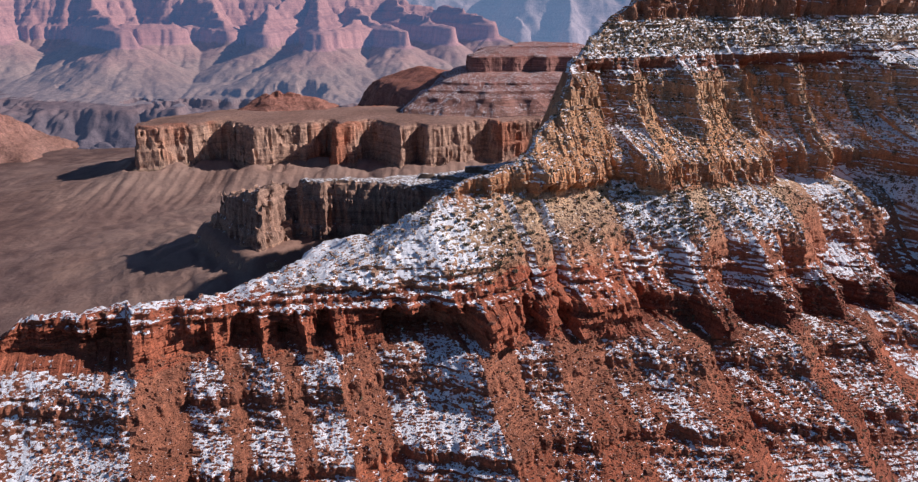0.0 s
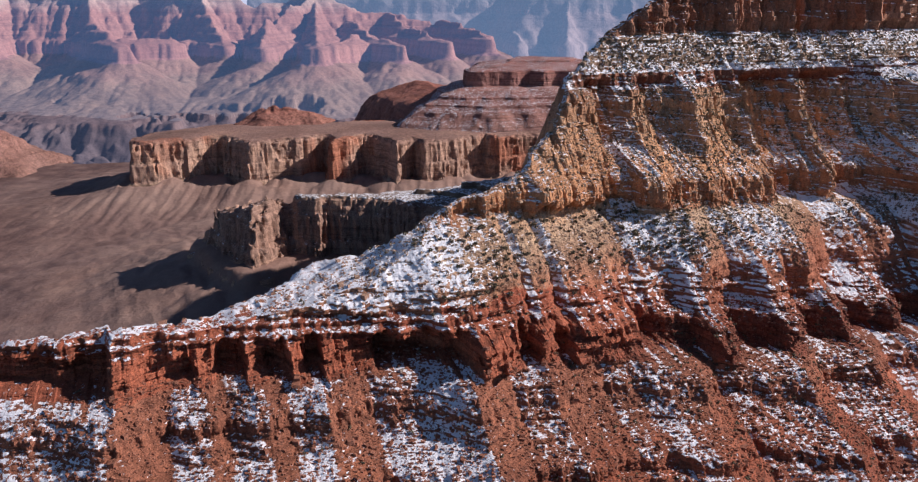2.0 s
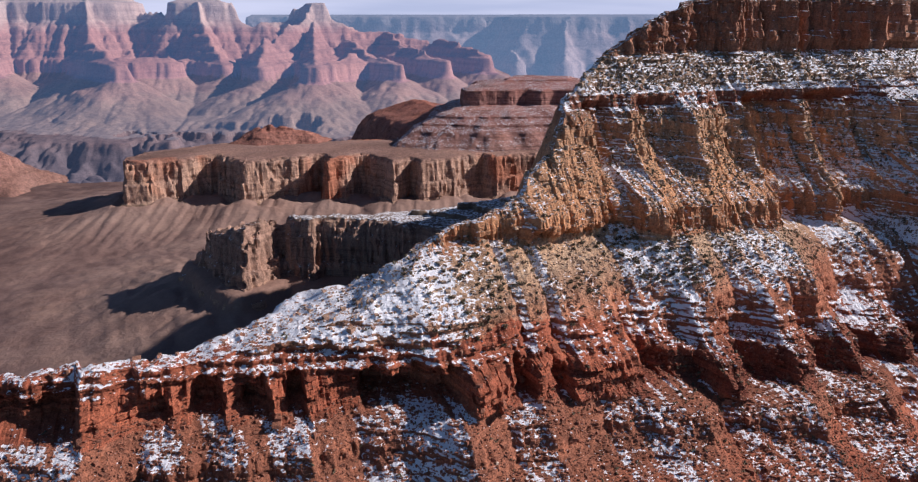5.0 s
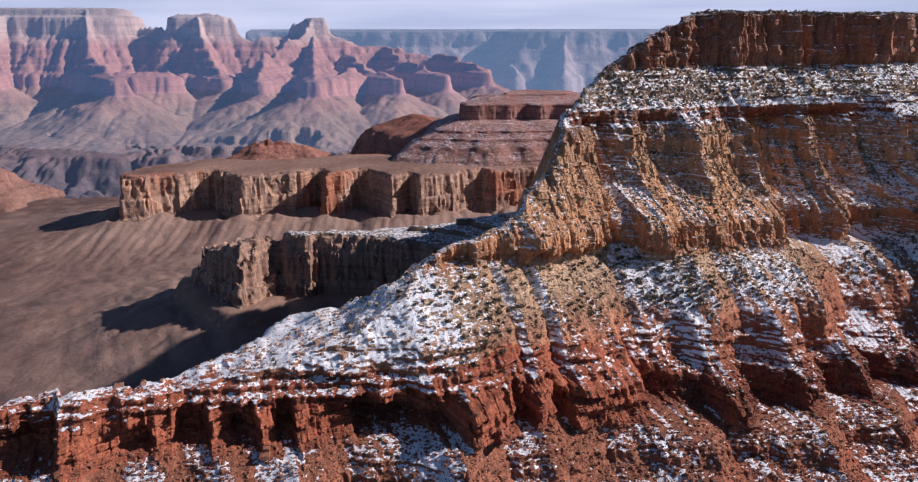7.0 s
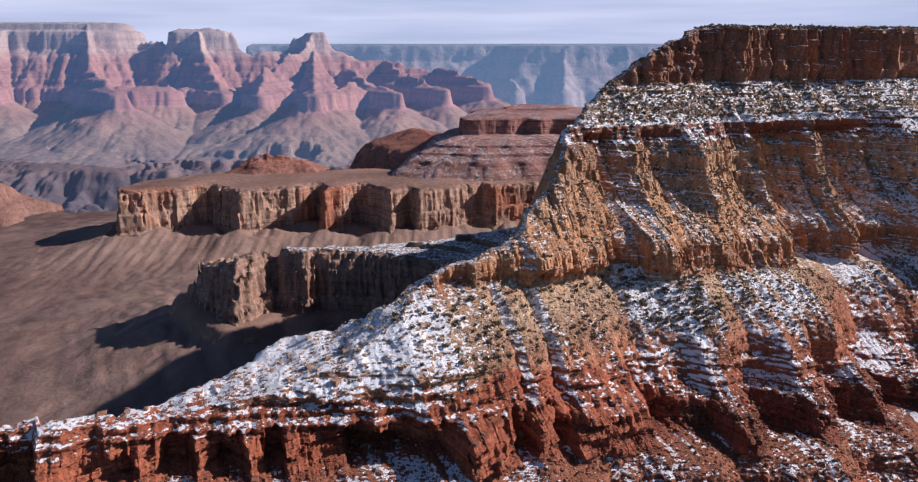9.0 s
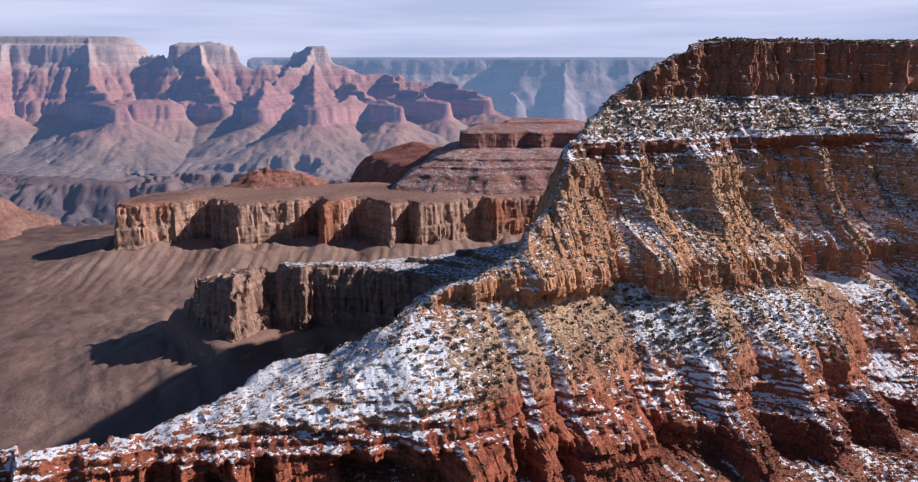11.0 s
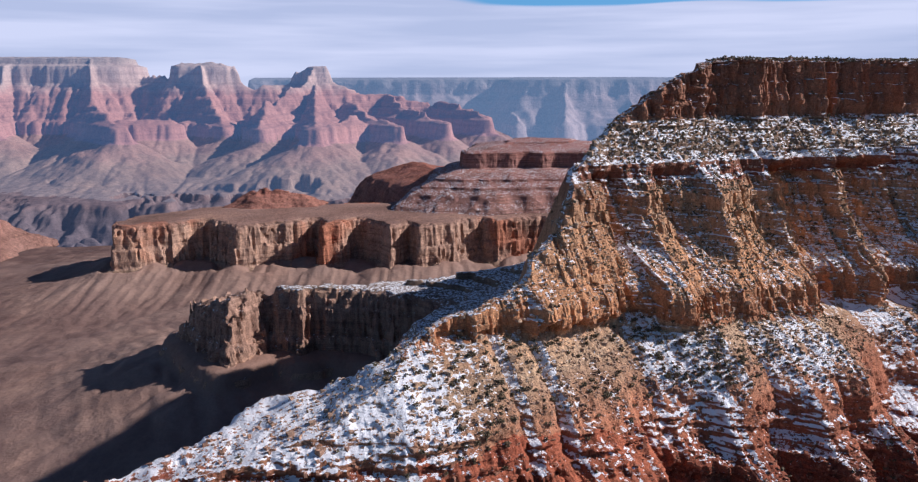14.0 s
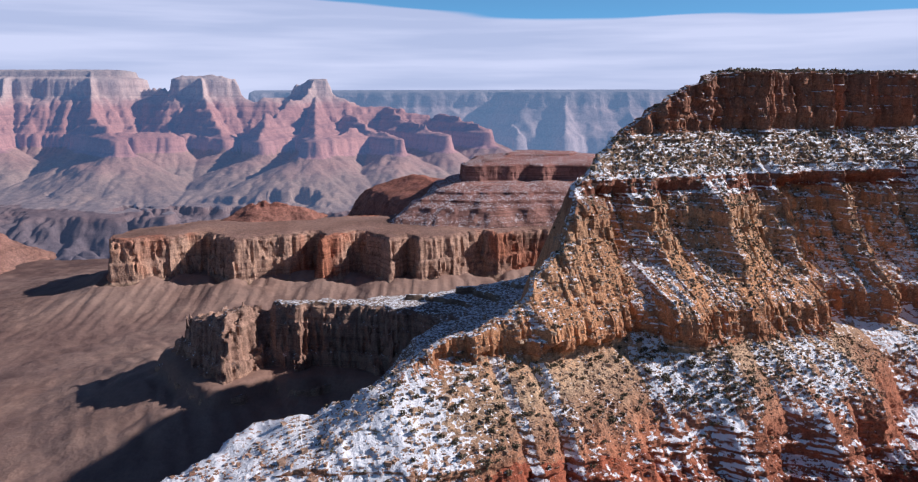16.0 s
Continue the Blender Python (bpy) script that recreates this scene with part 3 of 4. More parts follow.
def broken_end(body):
    """The shelf's end falls away to the west in steps."""
    def field(x, y, z):
        top = 50 - 30 * np.clip((-236 - x) / 90, 0, 1) ** 0.8 + 7 * ridged(x / 17, y / 17, 0.0, 27, 2, 0.6) * np.clip((-195 - x) / 20, 0, 1)
        lean = 0.2 * np.clip(z + 28, 0, 80) * np.clip((-214 - x) / 18, 0, 1)
        return np.minimum(body(x, y, z) - lean, 1.2 * np.maximum(top - z, (x + 205) / 3))
    return field


SHELF_PLAN = [(-352, 1010), (-330, 985), (-312, 958), (-291, 938), (-268, 912), (-250, 930), (-224, 964), (-200, 960), (-180, 942), (-172, 962), (-120, 954), (-60, 934), (-10, 906), (40, 840), (90, 690), (420, 760), (380, 1300), (140, 1150), (40, 1060), (-30, 1024), (-90, 1006), (-160, 996), (-215, 996), (-290, 1012)]
CLIFF_PLAN = [(-672, 1520), (-648, 1462), (-600, 1474), (-540, 1500), (-498, 1548), (-462, 1512), (-420, 1462), (-360, 1492), (-300, 1528), (-276, 1552), (-252, 1484), (-222, 1500), (-190, 1552), (-150, 1520), (-118, 1468), (-98, 1500), (-86, 1516), (-62, 1476), (0, 1500), (60, 1560), (90, 1520), (160, 1560), (700, 1620), (700, 2000), (0, 1800), (-250, 1745), (-420, 1735), (-560, 1690), (-660, 1590)]

landform("limestone_shelf", "snow-dusted limestone shelf ending in a tan butte", "butte",
         broken_end(mound(SHELF_PLAN,
               [(-104, -42), (-60, -36), (-46, -32), (-40, -30), (-37, -16), (-32, -13), (-30, -8), (-10, -5), (-8, -1), (26, 1), (30, 4), (46, 7), (50, 14), (52, 40), (60, 42), (61, 68), (70, 71), (71, 98), (80, 102), (81, 130), (91, 134), (92, 170), (104, 200), (120, 420)], 6, 24, 21)),
         jitter(6.0, 2.8, 22, 4.6, -34, 50, 0.25), ((-460, 440), (640, 1300), (-104, 118)), 2.2, [(-39, "talus", "mid"), (49, "cliff", "shelf"), (1e9, "shelf_top", "snowshelf")])

landform("limestone_butte", "long buff limestone cliff above a fan of grooved talus", "cliff",
         mound(CLIFF_PLAN,
               [(-112, -120), (-80, -80), (-64, -40), (-52, -14), (-47, -7), (-14, -3), (-10, 1), (26, 3), (31, 8), (34, 18), (36, 120), (40, 400)], 9, 42, 31),
         jitter(8, 3.4, 32, 5.4, -60, 34, 0.25), ((-820, 720), (1400, 2220), (-112, 56)), 3.2, [(-48, "talus", "mid"), (32, "cliff", "buff"), (1e9, "platform", "mid")])

landform("red_hill", "low dark red conical hill on the platform", "hill",
         mound([(-505, 1680), (-420, 1640), (-305, 1680), (-295, 1750), (-420, 1780), (-505, 1750)], [(28, -14), (50, 28), (60, 50), (63, 52), (76, 64), (80, 90)], 9, 30, 41),
         jitter(8, 2.0, 42), ((-560, -240), (1600, 1840), (28, 86)), 4.0, [(56, "slope", "hill"), (1e9, "summit", "hill")])

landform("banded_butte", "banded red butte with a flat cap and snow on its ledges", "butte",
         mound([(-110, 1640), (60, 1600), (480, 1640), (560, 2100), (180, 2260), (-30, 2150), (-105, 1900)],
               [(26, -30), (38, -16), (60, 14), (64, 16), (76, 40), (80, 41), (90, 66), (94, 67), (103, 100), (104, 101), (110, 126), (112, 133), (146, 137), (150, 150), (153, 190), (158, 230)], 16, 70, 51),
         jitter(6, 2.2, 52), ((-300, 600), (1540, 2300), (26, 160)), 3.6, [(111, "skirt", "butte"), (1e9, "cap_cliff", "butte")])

landform("shaded_spur", "dark red spur falling away behind the banded butte", "butte",
         mound([(-236, 2020), (-90, 1730), (60, 1800), (60, 2130), (-120, 2140), (-216, 2110)], [(-60, -84), (20, -30), (40, -18), (48, -8), (56, 0), (62, 10), (66, 24), (72, 50), (86, 90), (100, 140)], 12, 50, 55),
         jitter(10, 2.6, 56), ((-380, 120), (1640, 2260), (-60, 100)), 5.0, [(68, "slope", "hill"), (1e9, "crest", "hill")])

landform("mesa_flank", "snowy back flank of the mesa falling to the shelf", "mesa",
         mound([(206, 592), (250, 790), (292, 900), (370, 965), (480, 1030), (590, 1200), (1000, 1250), (1000, 900), (430, 690)], [(-104, -420), (46, -285), (48, -256), (60, -252), (61, -222), (74, -217), (75, -188), (90, -182), (91, -160), (108, -149), (110, -136), (138, -124), (150, -118), (154, -108), (192, -76), (206, -70), (212, -58), (250, -36), (256, -26), (280, -12), (284, -4), (310, 0), (314, 80)], 9, 60, 57),
         jitter(7, 3.4, 58), ((-180, 700), (570, 1360), (-104, 316)), 3.4, [(120, "lower_cliff", "snowshelf"), (1e9, "upper_slope", "upper")])

landform("red_knoll", "rounded red shale knoll at the edge of the gorge", "hill",
         mound([(-1560, 1700), (-1260, 1690), (-1110, 1760), (-1090, 1900), (-1300, 2050), (-1560, 2000)], [(-112, -80), (-60, 8), (-54, 12), (-10, 60), (24, 120)], 20, 80, 45),
         jitter(14, 4.0, 46), ((-1680, -960), (1560, 2180), (-112, 24)), 6.0, [(-56, "slope", "hill"), (1e9, "summit", "hill")])



# ---- running water: the drainage that carves slopes into gullies ----
def drainage(h, least=6.0, most=600.0, sides=(0.5, 0.9, 1.1)):
    """How much water each cell of a height map gathers, from 0 to 1 on a log scale, as narrow valleys with sloping sides."""
    n, m = h.shape
    p = np.pad(h, 1, constant_values=1e9)
    steps = [(i, j) for i in (-1, 0, 1) for j in (-1, 0, 1) if i or j]
    drop = np.stack([(h - p[1 + i:1 + i + n, 1 + j:1 + j + m]) / math.hypot(i, j) for i, j in steps])
    best = drop.argmax(0)
    offset = np.array([i * m + j for i, j in steps])
    target = (np.arange(n * m).reshape(n, m) + offset[best]).ravel()
    target[drop.max(0).ravel() <= 0] = -1
    water, way = [1.0] * (n * m), target.tolist()
    for k in np.argsort(-h.ravel(), kind="stable").tolist():
        if way[k] >= 0:
            water[way[k]] += water[k]
    flow = np.clip(np.log(np.array(water).reshape(n, m) / least) / math.log(most / least), 0, 1)
    return sides[0] * blur(flow, 1) + sides[1] * blur(flow, 4) + sides[2] * blur(flow, 14)


def sheet(name, x, y, z, bands, parent=None):
    """A height map as a skin, cut into parts by height."""
    gx, gy = np.meshgrid(x, y, indexing="ij")
    verts, n = np.stack([gx, gy, z], -1).reshape(-1, 3), len(y)
    i, j = np.meshgrid(np.arange(len(x) - 1), np.arange(n - 1), indexing="ij")
    k = (i * n + j).ravel()
    quads = np.stack([k, k + n, k + n + 1, k + 1], 1)
    mid = verts[quads][:, :, 2].mean(1) + 5 * vn(verts[quads[:, 0], 0] / 60, verts[quads[:, 0], 1] / 60, 0.0, 3)
    below = -1e9
    for top, part, material in bands:
        pick = (mid >= below) & (mid < top)
        below = top
        if pick.any():
            made = skin(part, verts, quads[pick], MAT[material], parent)
    return made


# ---- the far side of the canyon ----
def chain(points):
    """A branching crest: the highest of many ridges, each (x, y, inset) to (x, y, inset)."""
    def value(x, y):
        best = -1e9
        for (ax, ay, am), (bx, by, bm) in points:
            ex, ey = bx - ax, by - ay
            t = np.clip(((x - ax) * ex + (y - ay) * ey) / (ex * ex + ey * ey), 0, 1)
            best = np.maximum(best, am + (bm - am) * t - np.hypot(x - ax - t * ex, y - ay - t * ey))
        return best
    return value


TEMPLE_BEDS = curve([(-900, -150), (-620, -128), (-480, -116), (-330, -92), (-190, -40), (-70, 16), (-16, 44), (-10, 52), (0, 104), (8, 110), (36, 116), (66, 132), (70, 150), (104, 164), (108, 182), (140, 198), (145, 220), (180, 240), (186, 260), (238, 296), (250, 312), (256, 345), (268, 396), (300, 406), (312, 414), (318, 440), (380, 450), (900, 464)])
RIDGES = [((-3600, 4540, 620), (-2060, 4480, 500)), ((-2060, 4480, 480), (-1960, 4430, 410)), ((-1900, 4400, 252), (-1620, 4340, 246)), ((-1545, 4330, 312), (-1320, 4330, 310)), ((-1320, 4330, 286), (-1130, 4300, 214)),
          ((-1130, 4300, 212), (-930, 4420, 218)), ((-940, 4400, 250), (-800, 4400, 262)), ((-790, 4400, 264), (-745, 4400, 270)), ((-745, 4400, 266), (-640, 4400, 220)), ((-640, 4400, 200), (-440, 4480, 175)), ((-440, 4480, 170), (-150, 4450, 120)), ((-150, 4450, 110), (150, 4300, 60)),
          ((-2900, 4450, 390), (-2950, 3900, 150)), ((-2950, 3900, 130), (-2860, 3500, 40)), ((-2500, 4450, 420), (-2440, 4000, 150)), ((-2440, 4000, 120), (-2220, 3600, 30)), ((-2080, 4400, 400), (-1950, 4080, 160)),
          ((-1950, 4080, 130), (-1640, 3560, 76)), ((-1640, 3560, 76), (-1500, 3370, 48)), ((-1560, 3520, 60), (-1370, 3640, 52)), ((-1430, 4300, 284), (-1270, 3960, 160)), ((-1270, 3960, 160), (-1130, 3700, 56)),
          ((-800, 4400, 246), (-960, 3900, 158)), ((-960, 3900, 150), (-905, 3500, 50)), ((-800, 4400, 236), (-720, 3900, 116)), ((-720, 3900, 100), (-600, 3270, 50)), ((-600, 3300, 40), (-470, 3560, 56)), ((-640, 4400, 170), (-430, 3760, 64)), ((-430, 3760, 64), (-270, 3390, 42)),
          ((-400, 4450, 160), (-180, 3950, 60)), ((-180, 3950, 60), (-60, 3600, 30)), ((-100, 4450, 150), (150, 3900, 50))]


def make_far_side():
    x, y = np.arange(-3300, 900, 7.0), np.arange(2120, 4800, 7.0)
    gx, gy = np.meshgrid(x, y, indexing="ij")
    inset_of = chain(RIDGES)(gx, gy)
    quiet = np.clip((330 - inset_of) / 120, 0.15, 1)
    inset_of = inset_of + quiet * (30 * fbm(gx / 170, gy / 170, 0.0, 61, 4, 0.55) + 12 - 34 * np.abs(fbm(gx / 260, gy / 260, 0.0, 63, 3, 0.5)))
    # the inner gorge, cut below the bench
    river = 2270 + 90 * vn(gx / 500, 0.0, 0.0, 66)
    away = np.abs(gy - river) + 150 * ridged(gx / 230, gy / 300, 0.0, 67, 4, 0.55) + 40 * fbm(gx / 70, gy / 70, 0.0, 68, 3)
    gorge = np.interp(away, [0, 100, 250, 420, 500, 520, 600, 640, 800], [-330, -290, -225, -165, -140, -118, -112, -100, 900])
    smooth = np.minimum(0.9 * inset_of, 1.4 * gorge + 60)
    valleys = drainage(smooth + 9 * fbm(gx / 40, gy / 40, 0.0, 69, 3, 0.6))
    z = TEMPLE_BEDS(inset_of - valleys * np.clip((300 - inset_of) / 120, 0.1, 1) * np.interp(inset_of, [-60, 0, 120], [12, 34, 30])) + 20 * vn(gx / 620, gy / 620, 0.0, 60) * np.clip((230 - inset_of) / 150, 0, 1)
    gorge = np.interp(away - 60 * valleys, [0, 100, 250, 420, 500, 520, 600, 640, 800], [-330, -290, -225, -165, -140, -118, -112, -100, 900])
    z = smin(z, gorge, 6.0) - 4 * valleys * (z < 30) + 2.0 * fbm(gx / 22, gy / 22, 0.0, 70, 2)
    far = tagged(new("far_temples"), "red canyon buttes with pale caps far across the gorge, haze painted as glow", "backdrop")
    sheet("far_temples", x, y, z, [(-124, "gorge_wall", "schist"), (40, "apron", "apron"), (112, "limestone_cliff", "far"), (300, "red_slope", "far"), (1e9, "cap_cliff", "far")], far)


make_far_side()


def far_field(points, profile, warp, gully, seed):
    plan, back = chain(points), curve(profile)
    def field(x, y, z):
        z = z + 16 * vn(x / 260, y / 260, 0.0, seed + 9) * np.clip((250 - z) / 100, 0, 1)
        cut = 14 - 40 * np.abs(fbm(x / 240, y / 240, 0.0, seed + 2, 3, 0.5))
        return plan(x, y) + warp * fbm(x / gully, y / gully, 0.0, seed, 4, 0.55) + cut - back(z)
    return field


landform("plateau", "canyon rim along the horizon, blue haze painted as glow", "backdrop",
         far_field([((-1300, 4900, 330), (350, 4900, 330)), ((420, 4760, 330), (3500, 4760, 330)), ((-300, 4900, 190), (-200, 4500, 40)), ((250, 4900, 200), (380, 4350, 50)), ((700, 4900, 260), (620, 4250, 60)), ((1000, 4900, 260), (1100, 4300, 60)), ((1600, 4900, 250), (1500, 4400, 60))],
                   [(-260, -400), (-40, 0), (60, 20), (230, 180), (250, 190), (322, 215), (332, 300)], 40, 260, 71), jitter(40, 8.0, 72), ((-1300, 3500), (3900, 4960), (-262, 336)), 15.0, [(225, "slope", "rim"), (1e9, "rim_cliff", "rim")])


# ---- ground ----
def make_ground():
    def spaced(lo, a, b, hi, step):
        inner = np.arange(a, b, step)
        left, right = [a], [b]
        d = step
        while left[-1] > lo:
            d *= 1.09
            left.append(left[-1] - d)
        d = step
        while right[-1] < hi:
            d *= 1.09
            right.append(right[-1] + d)
        return np.concatenate([left[:0:-1], inner, right])
    x, y = spaced(-6500, -1150, 300, 6500, 5.0), spaced(-4000, 620, 2100, 6200, 5.0)
    gx, gy = np.meshgrid(x, y, indexing="ij")
    from_cliff, from_shelf = blur(np.maximum(-inset(CLIFF_PLAN)(gx, gy), 0), 40), np.maximum(-inset(SHELF_PLAN)(gx, gy), 0)
    z = -103 + 5 * fbm(gx / 300, gy / 300, 0.0, 81, 4, 0.5)
    z = z + np.minimum(66 * np.exp(-from_cliff / 140), 54 + 9 * vn(gx / 34, gy / 34, 0.0, 85)) + np.interp(from_shelf + 7 * fbm(gx / 30, gy / 30, 0.0, 87, 2), [0, 14, 28, 33, 100, 180, 320], [73, 73, 70, 53, 36, 18, 0]) + 0.8 * fbm(gx / 26, gy / 26, 0.0, 84, 3, 0.6)
    c, s = math.cos(radians(STRIKE)), math.sin(radians(STRIKE))
    u, v = gx * c + gy * s, -gx * s + gy * c
    back = crest(u) - 0.8 * np.maximum(v - front(np.minimum(crest(u), 316)) - depth(u) - 20, 0)
    foot = np.minimum(back, 36 - 0.62 * np.maximum(155 - v, 0))
    z = np.maximum(z, np.minimum(foot, 36))
    steep = np.clip(np.exp(-from_cliff / 170) + np.exp(-from_shelf / 110) + 0.02 + (foot > z - 1), 0, 1)
    runnel = 2.6 * ridged((gx + 0.03 * gy) / 14, gy / 210, 0.0, 86, 2, 0.6) * np.clip(from_cliff / 20, 0, 1) * np.exp(-from_cliff / 110) + 3.8 * ridged((gx + 0.5 * gy) / 13, (gy - 0.5 * gx) / 110, 0.0, 88, 2, 0.6) * np.clip((from_shelf - 32) / 12, 0, 1) * np.exp(-from_shelf / 110)
    z = z + runnel - drainage(z + runnel, 3.0, 120.0, (1.6, 0.4, 0.0)) * steep * 4.5 * np.clip(from_shelf / 30, 0.15, 1)
    z = z - 0.45 * np.clip(gy - 2060, 0, 600) * np.clip((4800 - gy) / 300, 0, 1) - 0.3 * np.clip(-760 - gx, 0, 200) * np.clip((gy - 1900) / 120, 0, 1)
    tagged(sheet("ground", x, y, z, [(1e9, "ground", "ground")]), "dusty brown canyon floor with gullied talus fans", "ground", kind="structure")


make_ground()


# ---- shrubs and loose rock on the mesa ----
def leaf_material(name, a, b):
    mat = bpy.data.materials.new(name)
    mat.use_nodes = True
    n = Nodes(mat.node_tree)
    geo = n.add("ShaderNodeNewGeometry")
    colour = n.ramp(geo.outputs["Random Per Island"], [(0.0, a), (1.0, b)])
    colour = n.mix(1.0, colour, n.ramp(n.noise(geo.outputs["Position"], 3.0), [(0.3, (0.6, 0.6, 0.6)), (0.7, (1.3, 1.3, 1.3))]), "MULTIPLY")
    n.add("ShaderNodeOutputMaterial", {"Surface": n.add("ShaderNodeBsdfPrincipled", {"Base Color": colour, "Roughness": 0.8, "Specular IOR Level": 0.2}).outputs[0]})
    return mat


MAT["leaf"] = leaf_material("juniper_leaf", (0.075, 0.062, 0.038), (0.17, 0.135, 0.082))
MAT["wood"] = leaf_material("juniper_wood", (0.12, 0.085, 0.06), (0.2, 0.15, 0.11))
MAT["rubble"] = rock("rubble", [(40, (0.29, 0.13, 0.085)), (150, (0.31, 0.14, 0.09)), (180, (0.48, 0.36, 0.26)), (320, (0.4, 0.29, 0.2))], grain=0.4)
MAT["boulder"] = rock("pale_boulder", [(40, (0.5, 0.42, 0.36)), (320, (0.46, 0.38, 0.3))], grain=0.4)
dice = np.random.RandomState(23)
OCTA = np.array([(1, 0, 0), (0, 1, 0), (-1, 0, 0), (0, -1, 0), (0, 0, 1), (0, 0, -1)], float)
OCTA_FACES = np.array([(0, 1, 4), (1, 2, 4), (2, 3, 4), (3, 0, 4), (1, 0, 5), (2, 1, 5), (3, 2, 5), (0, 3, 5)])
CUBE = np.array([(x, y, z) for z in (-1, 1) for x, y in ((-1, -1), (1, -1), (1, 1), (-1, 1))], float)
CUBE_FACES = np.array([(0, 2, 1), (0, 3, 2), (4, 5, 6), (4, 6, 7), (0, 1, 5), (0, 5, 4), (1, 2, 6), (1, 6, 5), (2, 3, 7), (2, 7, 6), (3, 0, 4), (3, 4, 7)])


def many(name, base, faces, places, sizes, material, wobble, lumps=1, spread=0.0):
    """Many small bodies in one mesh: each place gets lumps of the base, jittered."""
    places, sizes = np.repeat(places, lumps, 0), np.repeat(sizes, lumps, 0)
    count = len(places)
    places = places + dice.normal(0, 1, (count, 3)) * sizes * spread
    turn = dice.uniform(0, 2 * math.pi, count)
    c, s = np.cos(turn)[:, None], np.sin(turn)[:, None]
    shape = base[None] * dice.uniform(1 - wobble, 1 + wobble, (count, len(base), 1))
    shape = np.stack([shape[..., 0] * c - shape[..., 1] * s, shape[..., 0] * s + shape[..., 1] * c, shape[..., 2]], -1)
    verts = (shape * sizes[:, None, :] + places[:, None, :]).reshape(-1, 3)
    tris = (faces[None] + (np.arange(count) * len(base))[:, None, None]).reshape(-1, 3)
    me = bpy.data.meshes.new(name)
    me.vertices.add(len(verts))
    me.vertices.foreach_set("co", verts.astype(np.float32).ravel())
    me.loops.add(tris.size)
    me.loops.foreach_set("vertex_index", tris.astype(np.int32).ravel())
    me.polygons.add(len(tris))
    me.polygons.foreach_set("loop_start", np.arange(0, tris.size, 3, dtype=np.int32))
    me.polygons.foreach_set("use_smooth", np.zeros(len(tris), bool))
    me.materials.append(material)
    me.update()
    me.validate()
    return new(name, me)


def slopes_of(verts, quads):
    q = verts[quads]
    n = np.cross(q[:, 2] - q[:, 0], q[:, 3] - q[:, 1])
    area = np.linalg.norm(n, axis=1)
    return q.mean(1), n / np.maximum(area, 1e-6)[:, None], area / 2


spots, up_way, areas = slopes_of(mesa_verts, mesa_quads)
cs, sn = math.cos(radians(STRIKE)), math.sin(radians(STRIKE))
su, sv, sz = spots[:, 0] * cs + spots[:, 1] * sn, -spots[:, 0] * sn + spots[:, 1] * cs, spots[:, 2]
seen_side = (su > -120) & (su < 540) & (sv < front(np.minimum(sz, 317)) + 30) & (sz > 62)


def scatter(weight, count, sink):
    """Places on the mesa's slopes, drawn by weight, sunk by part of their size afterwards."""
    p = weight * areas * seen_side
    pick = dice.choice(len(p), count, replace=False, p=p / p.sum())
    return spots[pick] + np.array([0, 0, sink])


clump = 0.35 + 0.65 * np.clip(fbm(spots[:, 0] / 28, spots[:, 1] / 28, 0.0, 91, 2) + 0.4, 0, 1.2)
by_bed = np.interp(sz, [62, 130, 137, 140, 158, 163, 186, 190, 203, 208, 246, 252, 258, 262, 277, 282, 312, 316, 320], [0.25, 0.3, 0.3, 0.05, 0.1, 0.75, 0.95, 0.3, 0.3, 1.0, 0.9, 0.2, 0.6, 1.3, 1.3, 0.25, 0.25, 2.0, 2.4])
bushy = clump * by_bed * np.clip((up_way[:, 2] - 0.25) * 2.5, 0, 1) * np.interp(su, [60, 105, 140, 210, 250, 400], [0.12, 0.3, 0.75, 0.75, 1.8, 1.8])
places = scatter(bushy, 6600, 0.3)
near_one = (places[:, 2] > 152) & (places[:, 2] < 192) & (places[:, 0] * cs + places[:, 1] * sn > 95) & (places[:, 0] * cs + places[:, 1] * sn < 275)
single = np.nonzero(near_one)[0][:290]
rest = np.setdiff1d(np.arange(len(places)), single)
size = dice.uniform(0.4, 1.15, (len(rest), 1)) * np.array([[1.0, 1.0, 0.85]])
tagged(many("shrub_cover", OCTA, OCTA_FACES, places[rest], size * 0.62, MAT["leaf"], 0.45, 4, 0.75), "dark green junipers scattered over the slopes", "shrubs", kind="stuff")


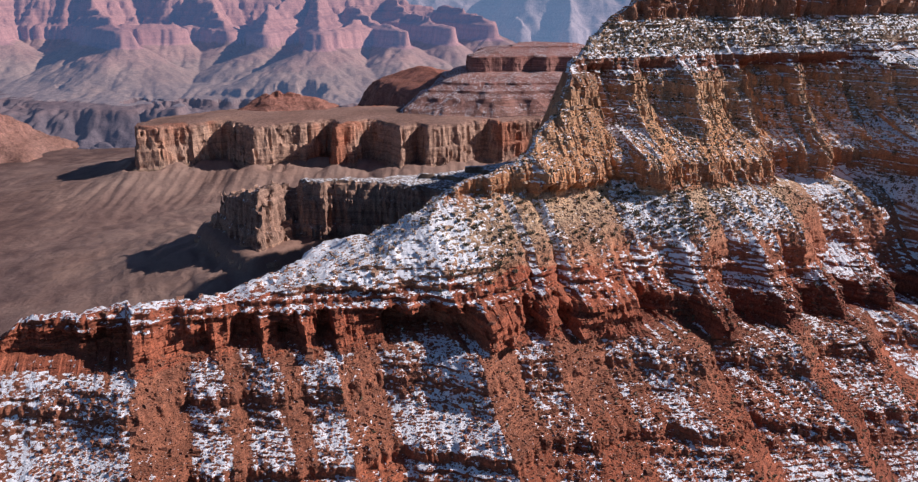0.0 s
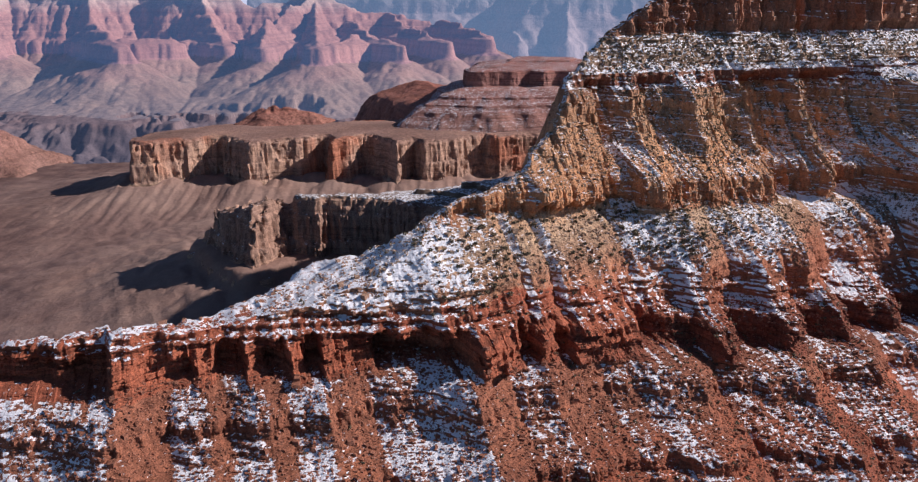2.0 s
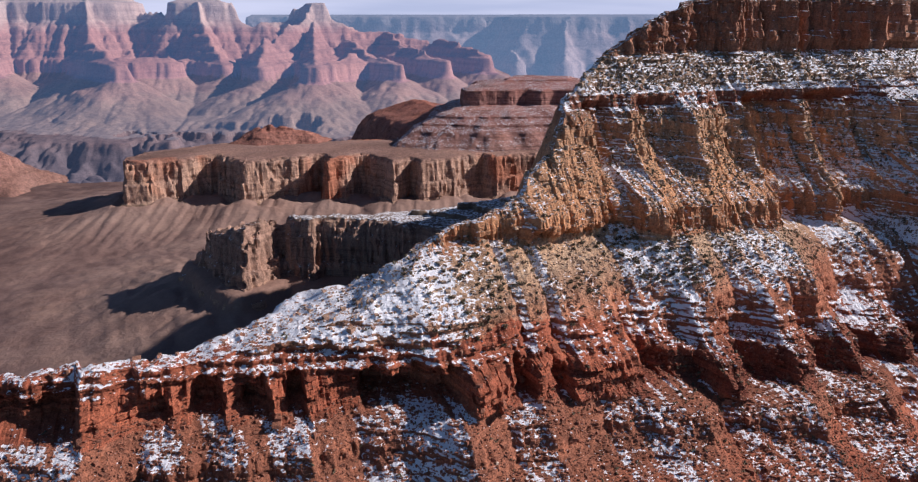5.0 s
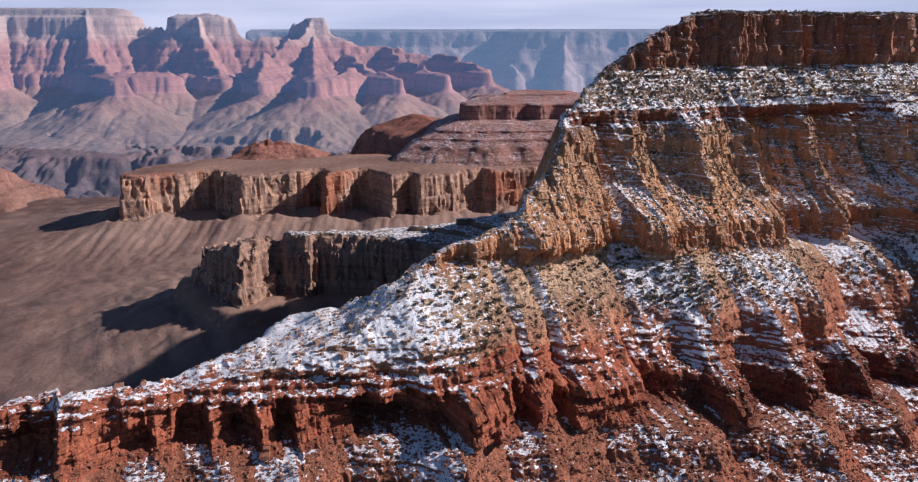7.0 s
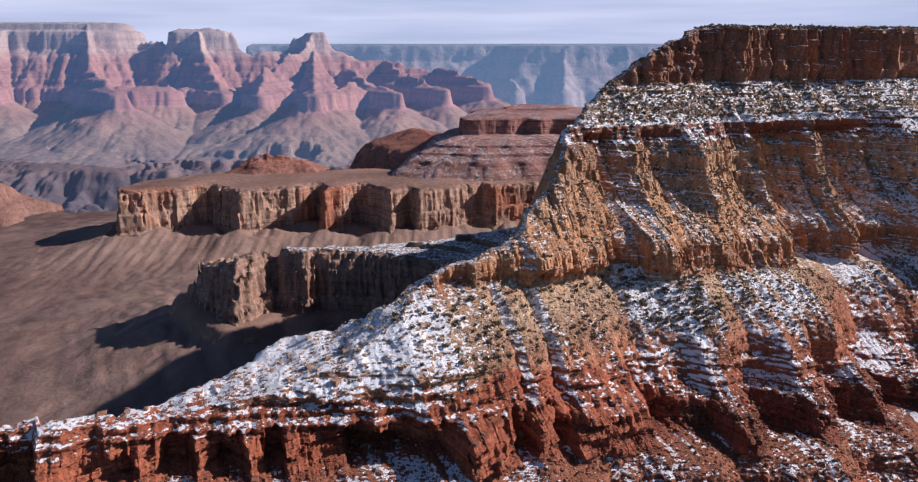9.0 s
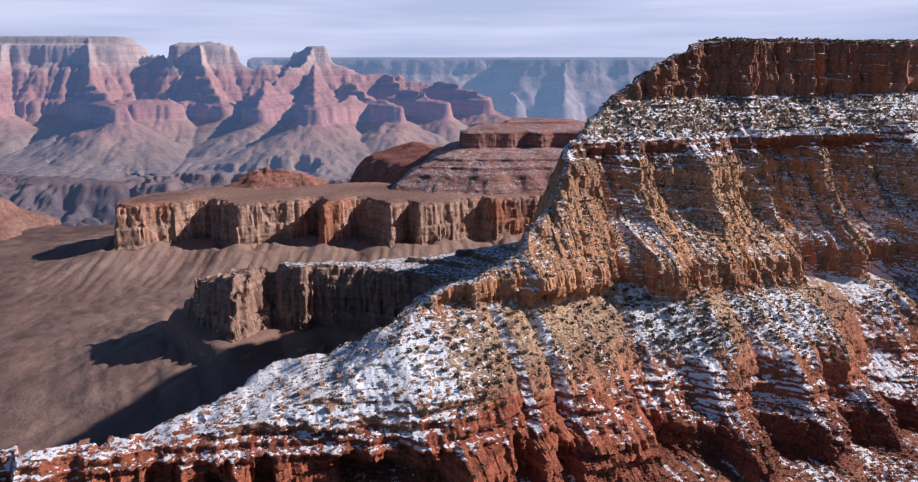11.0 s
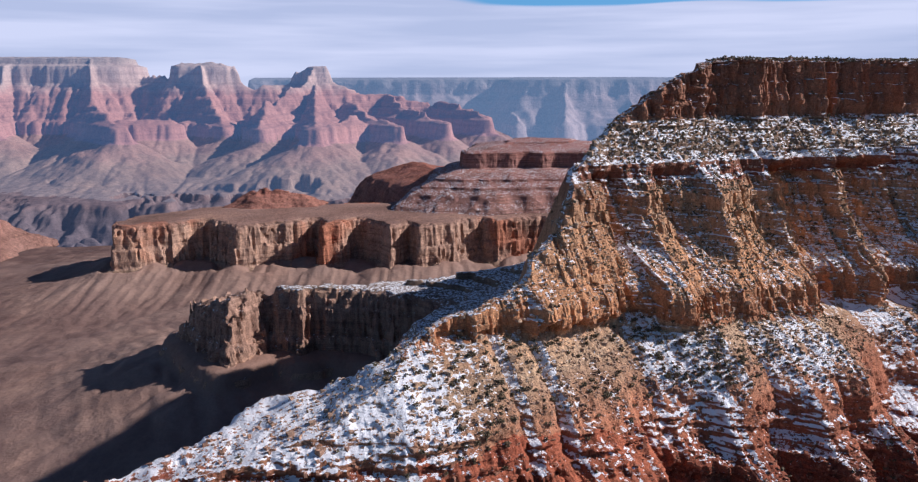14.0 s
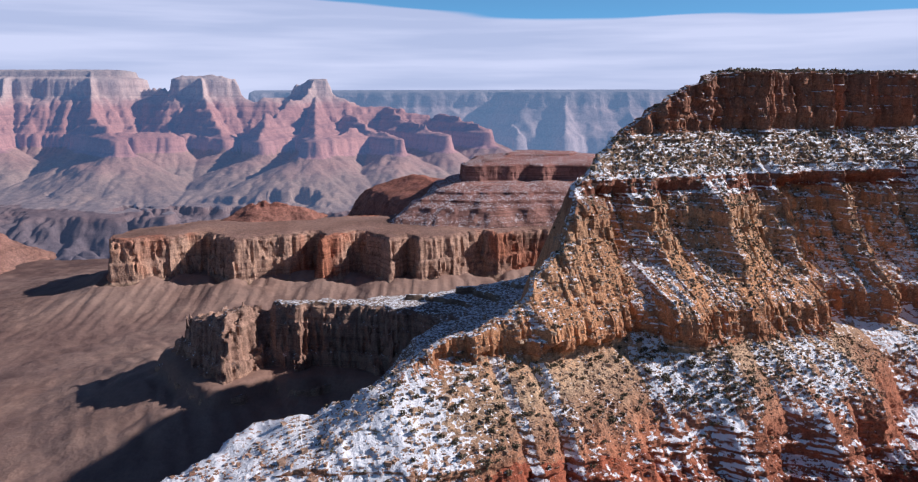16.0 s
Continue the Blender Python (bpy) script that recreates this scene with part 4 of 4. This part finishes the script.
def make_shrub(place, scale):
    thing = tagged(new("shrub"), "dark green juniper shrub rooted in the talus", "shrub", "shrubs on the talus")
    crown = many("crown", OCTA, OCTA_FACES, dice.normal(0, 1, (26, 3)) * np.array([0.62, 0.62, 0.34]) + np.array([0, 0, 0.75]), dice.uniform(0.22, 0.5, (26, 1)) * np.ones((1, 3)), MAT["leaf"], 0.5)
    trunk = many("trunk", CUBE, CUBE_FACES, np.array([(0, 0, 0.1), (0.12, 0.05, 0.45)]), np.array([(0.11, 0.11, 0.5), (0.06, 0.06, 0.35)]), MAT["wood"], 0.2)
    crown.parent = trunk.parent = thing
    thing.matrix_basis = pose(*place, 0, 0, dice.uniform(0, 360)) @ Matrix.Scale(scale, 4)
    return thing


kinds = [make_shrub(places[k], 1.1) for k in single[:5]]
for i, k in enumerate(single[5:]):
    m = pose(*places[k], 0, 0, dice.uniform(0, 360))
    ob = copy_thing(kinds[i % 5], m)
    ob.scale = (dice.uniform(0.6, 1.15),) * 3

stony = np.interp(sz, [62, 134, 139, 158, 163, 188, 206, 246, 252, 262, 277, 282], [1.0, 1.0, 0.1, 0.3, 0.9, 0.8, 0.5, 0.5, 0.2, 0.8, 0.6, 0.0]) * np.clip((up_way[:, 2] - 0.3) * 3, 0, 1) * np.where((su < 138) & (sz > 156), 0.5, 1.0)
stones = scatter(stony, 42000, 0.0)
grit = dice.gamma(1.6, 0.13, (len(stones), 1)) * dice.uniform(0.5, 1.4, (len(stones), 3)) + 0.12
tagged(many("rubble", CUBE, CUBE_FACES, stones, grit, MAT["rubble"], 0.3), "angular red and tan rubble on the slopes", "rubble", kind="stuff")
blocks = scatter(stony * (sz < 190), 70, 0.2)
for k, place in enumerate(blocks):
    body = many("boulder", CUBE, CUBE_FACES, np.zeros((1, 3)), dice.uniform(0.5, 1.15, (1, 3)), MAT["boulder" if k % 4 == 0 else "rubble"], 0.28)
    body.matrix_basis = pose(*place, dice.uniform(-20, 20), dice.uniform(-20, 20), dice.uniform(0, 360))
    tagged(body, "pale angular boulder lying on the slope" if k % 4 == 0 else "red sandstone boulder lying on the slope", "boulder", "fallen boulders")
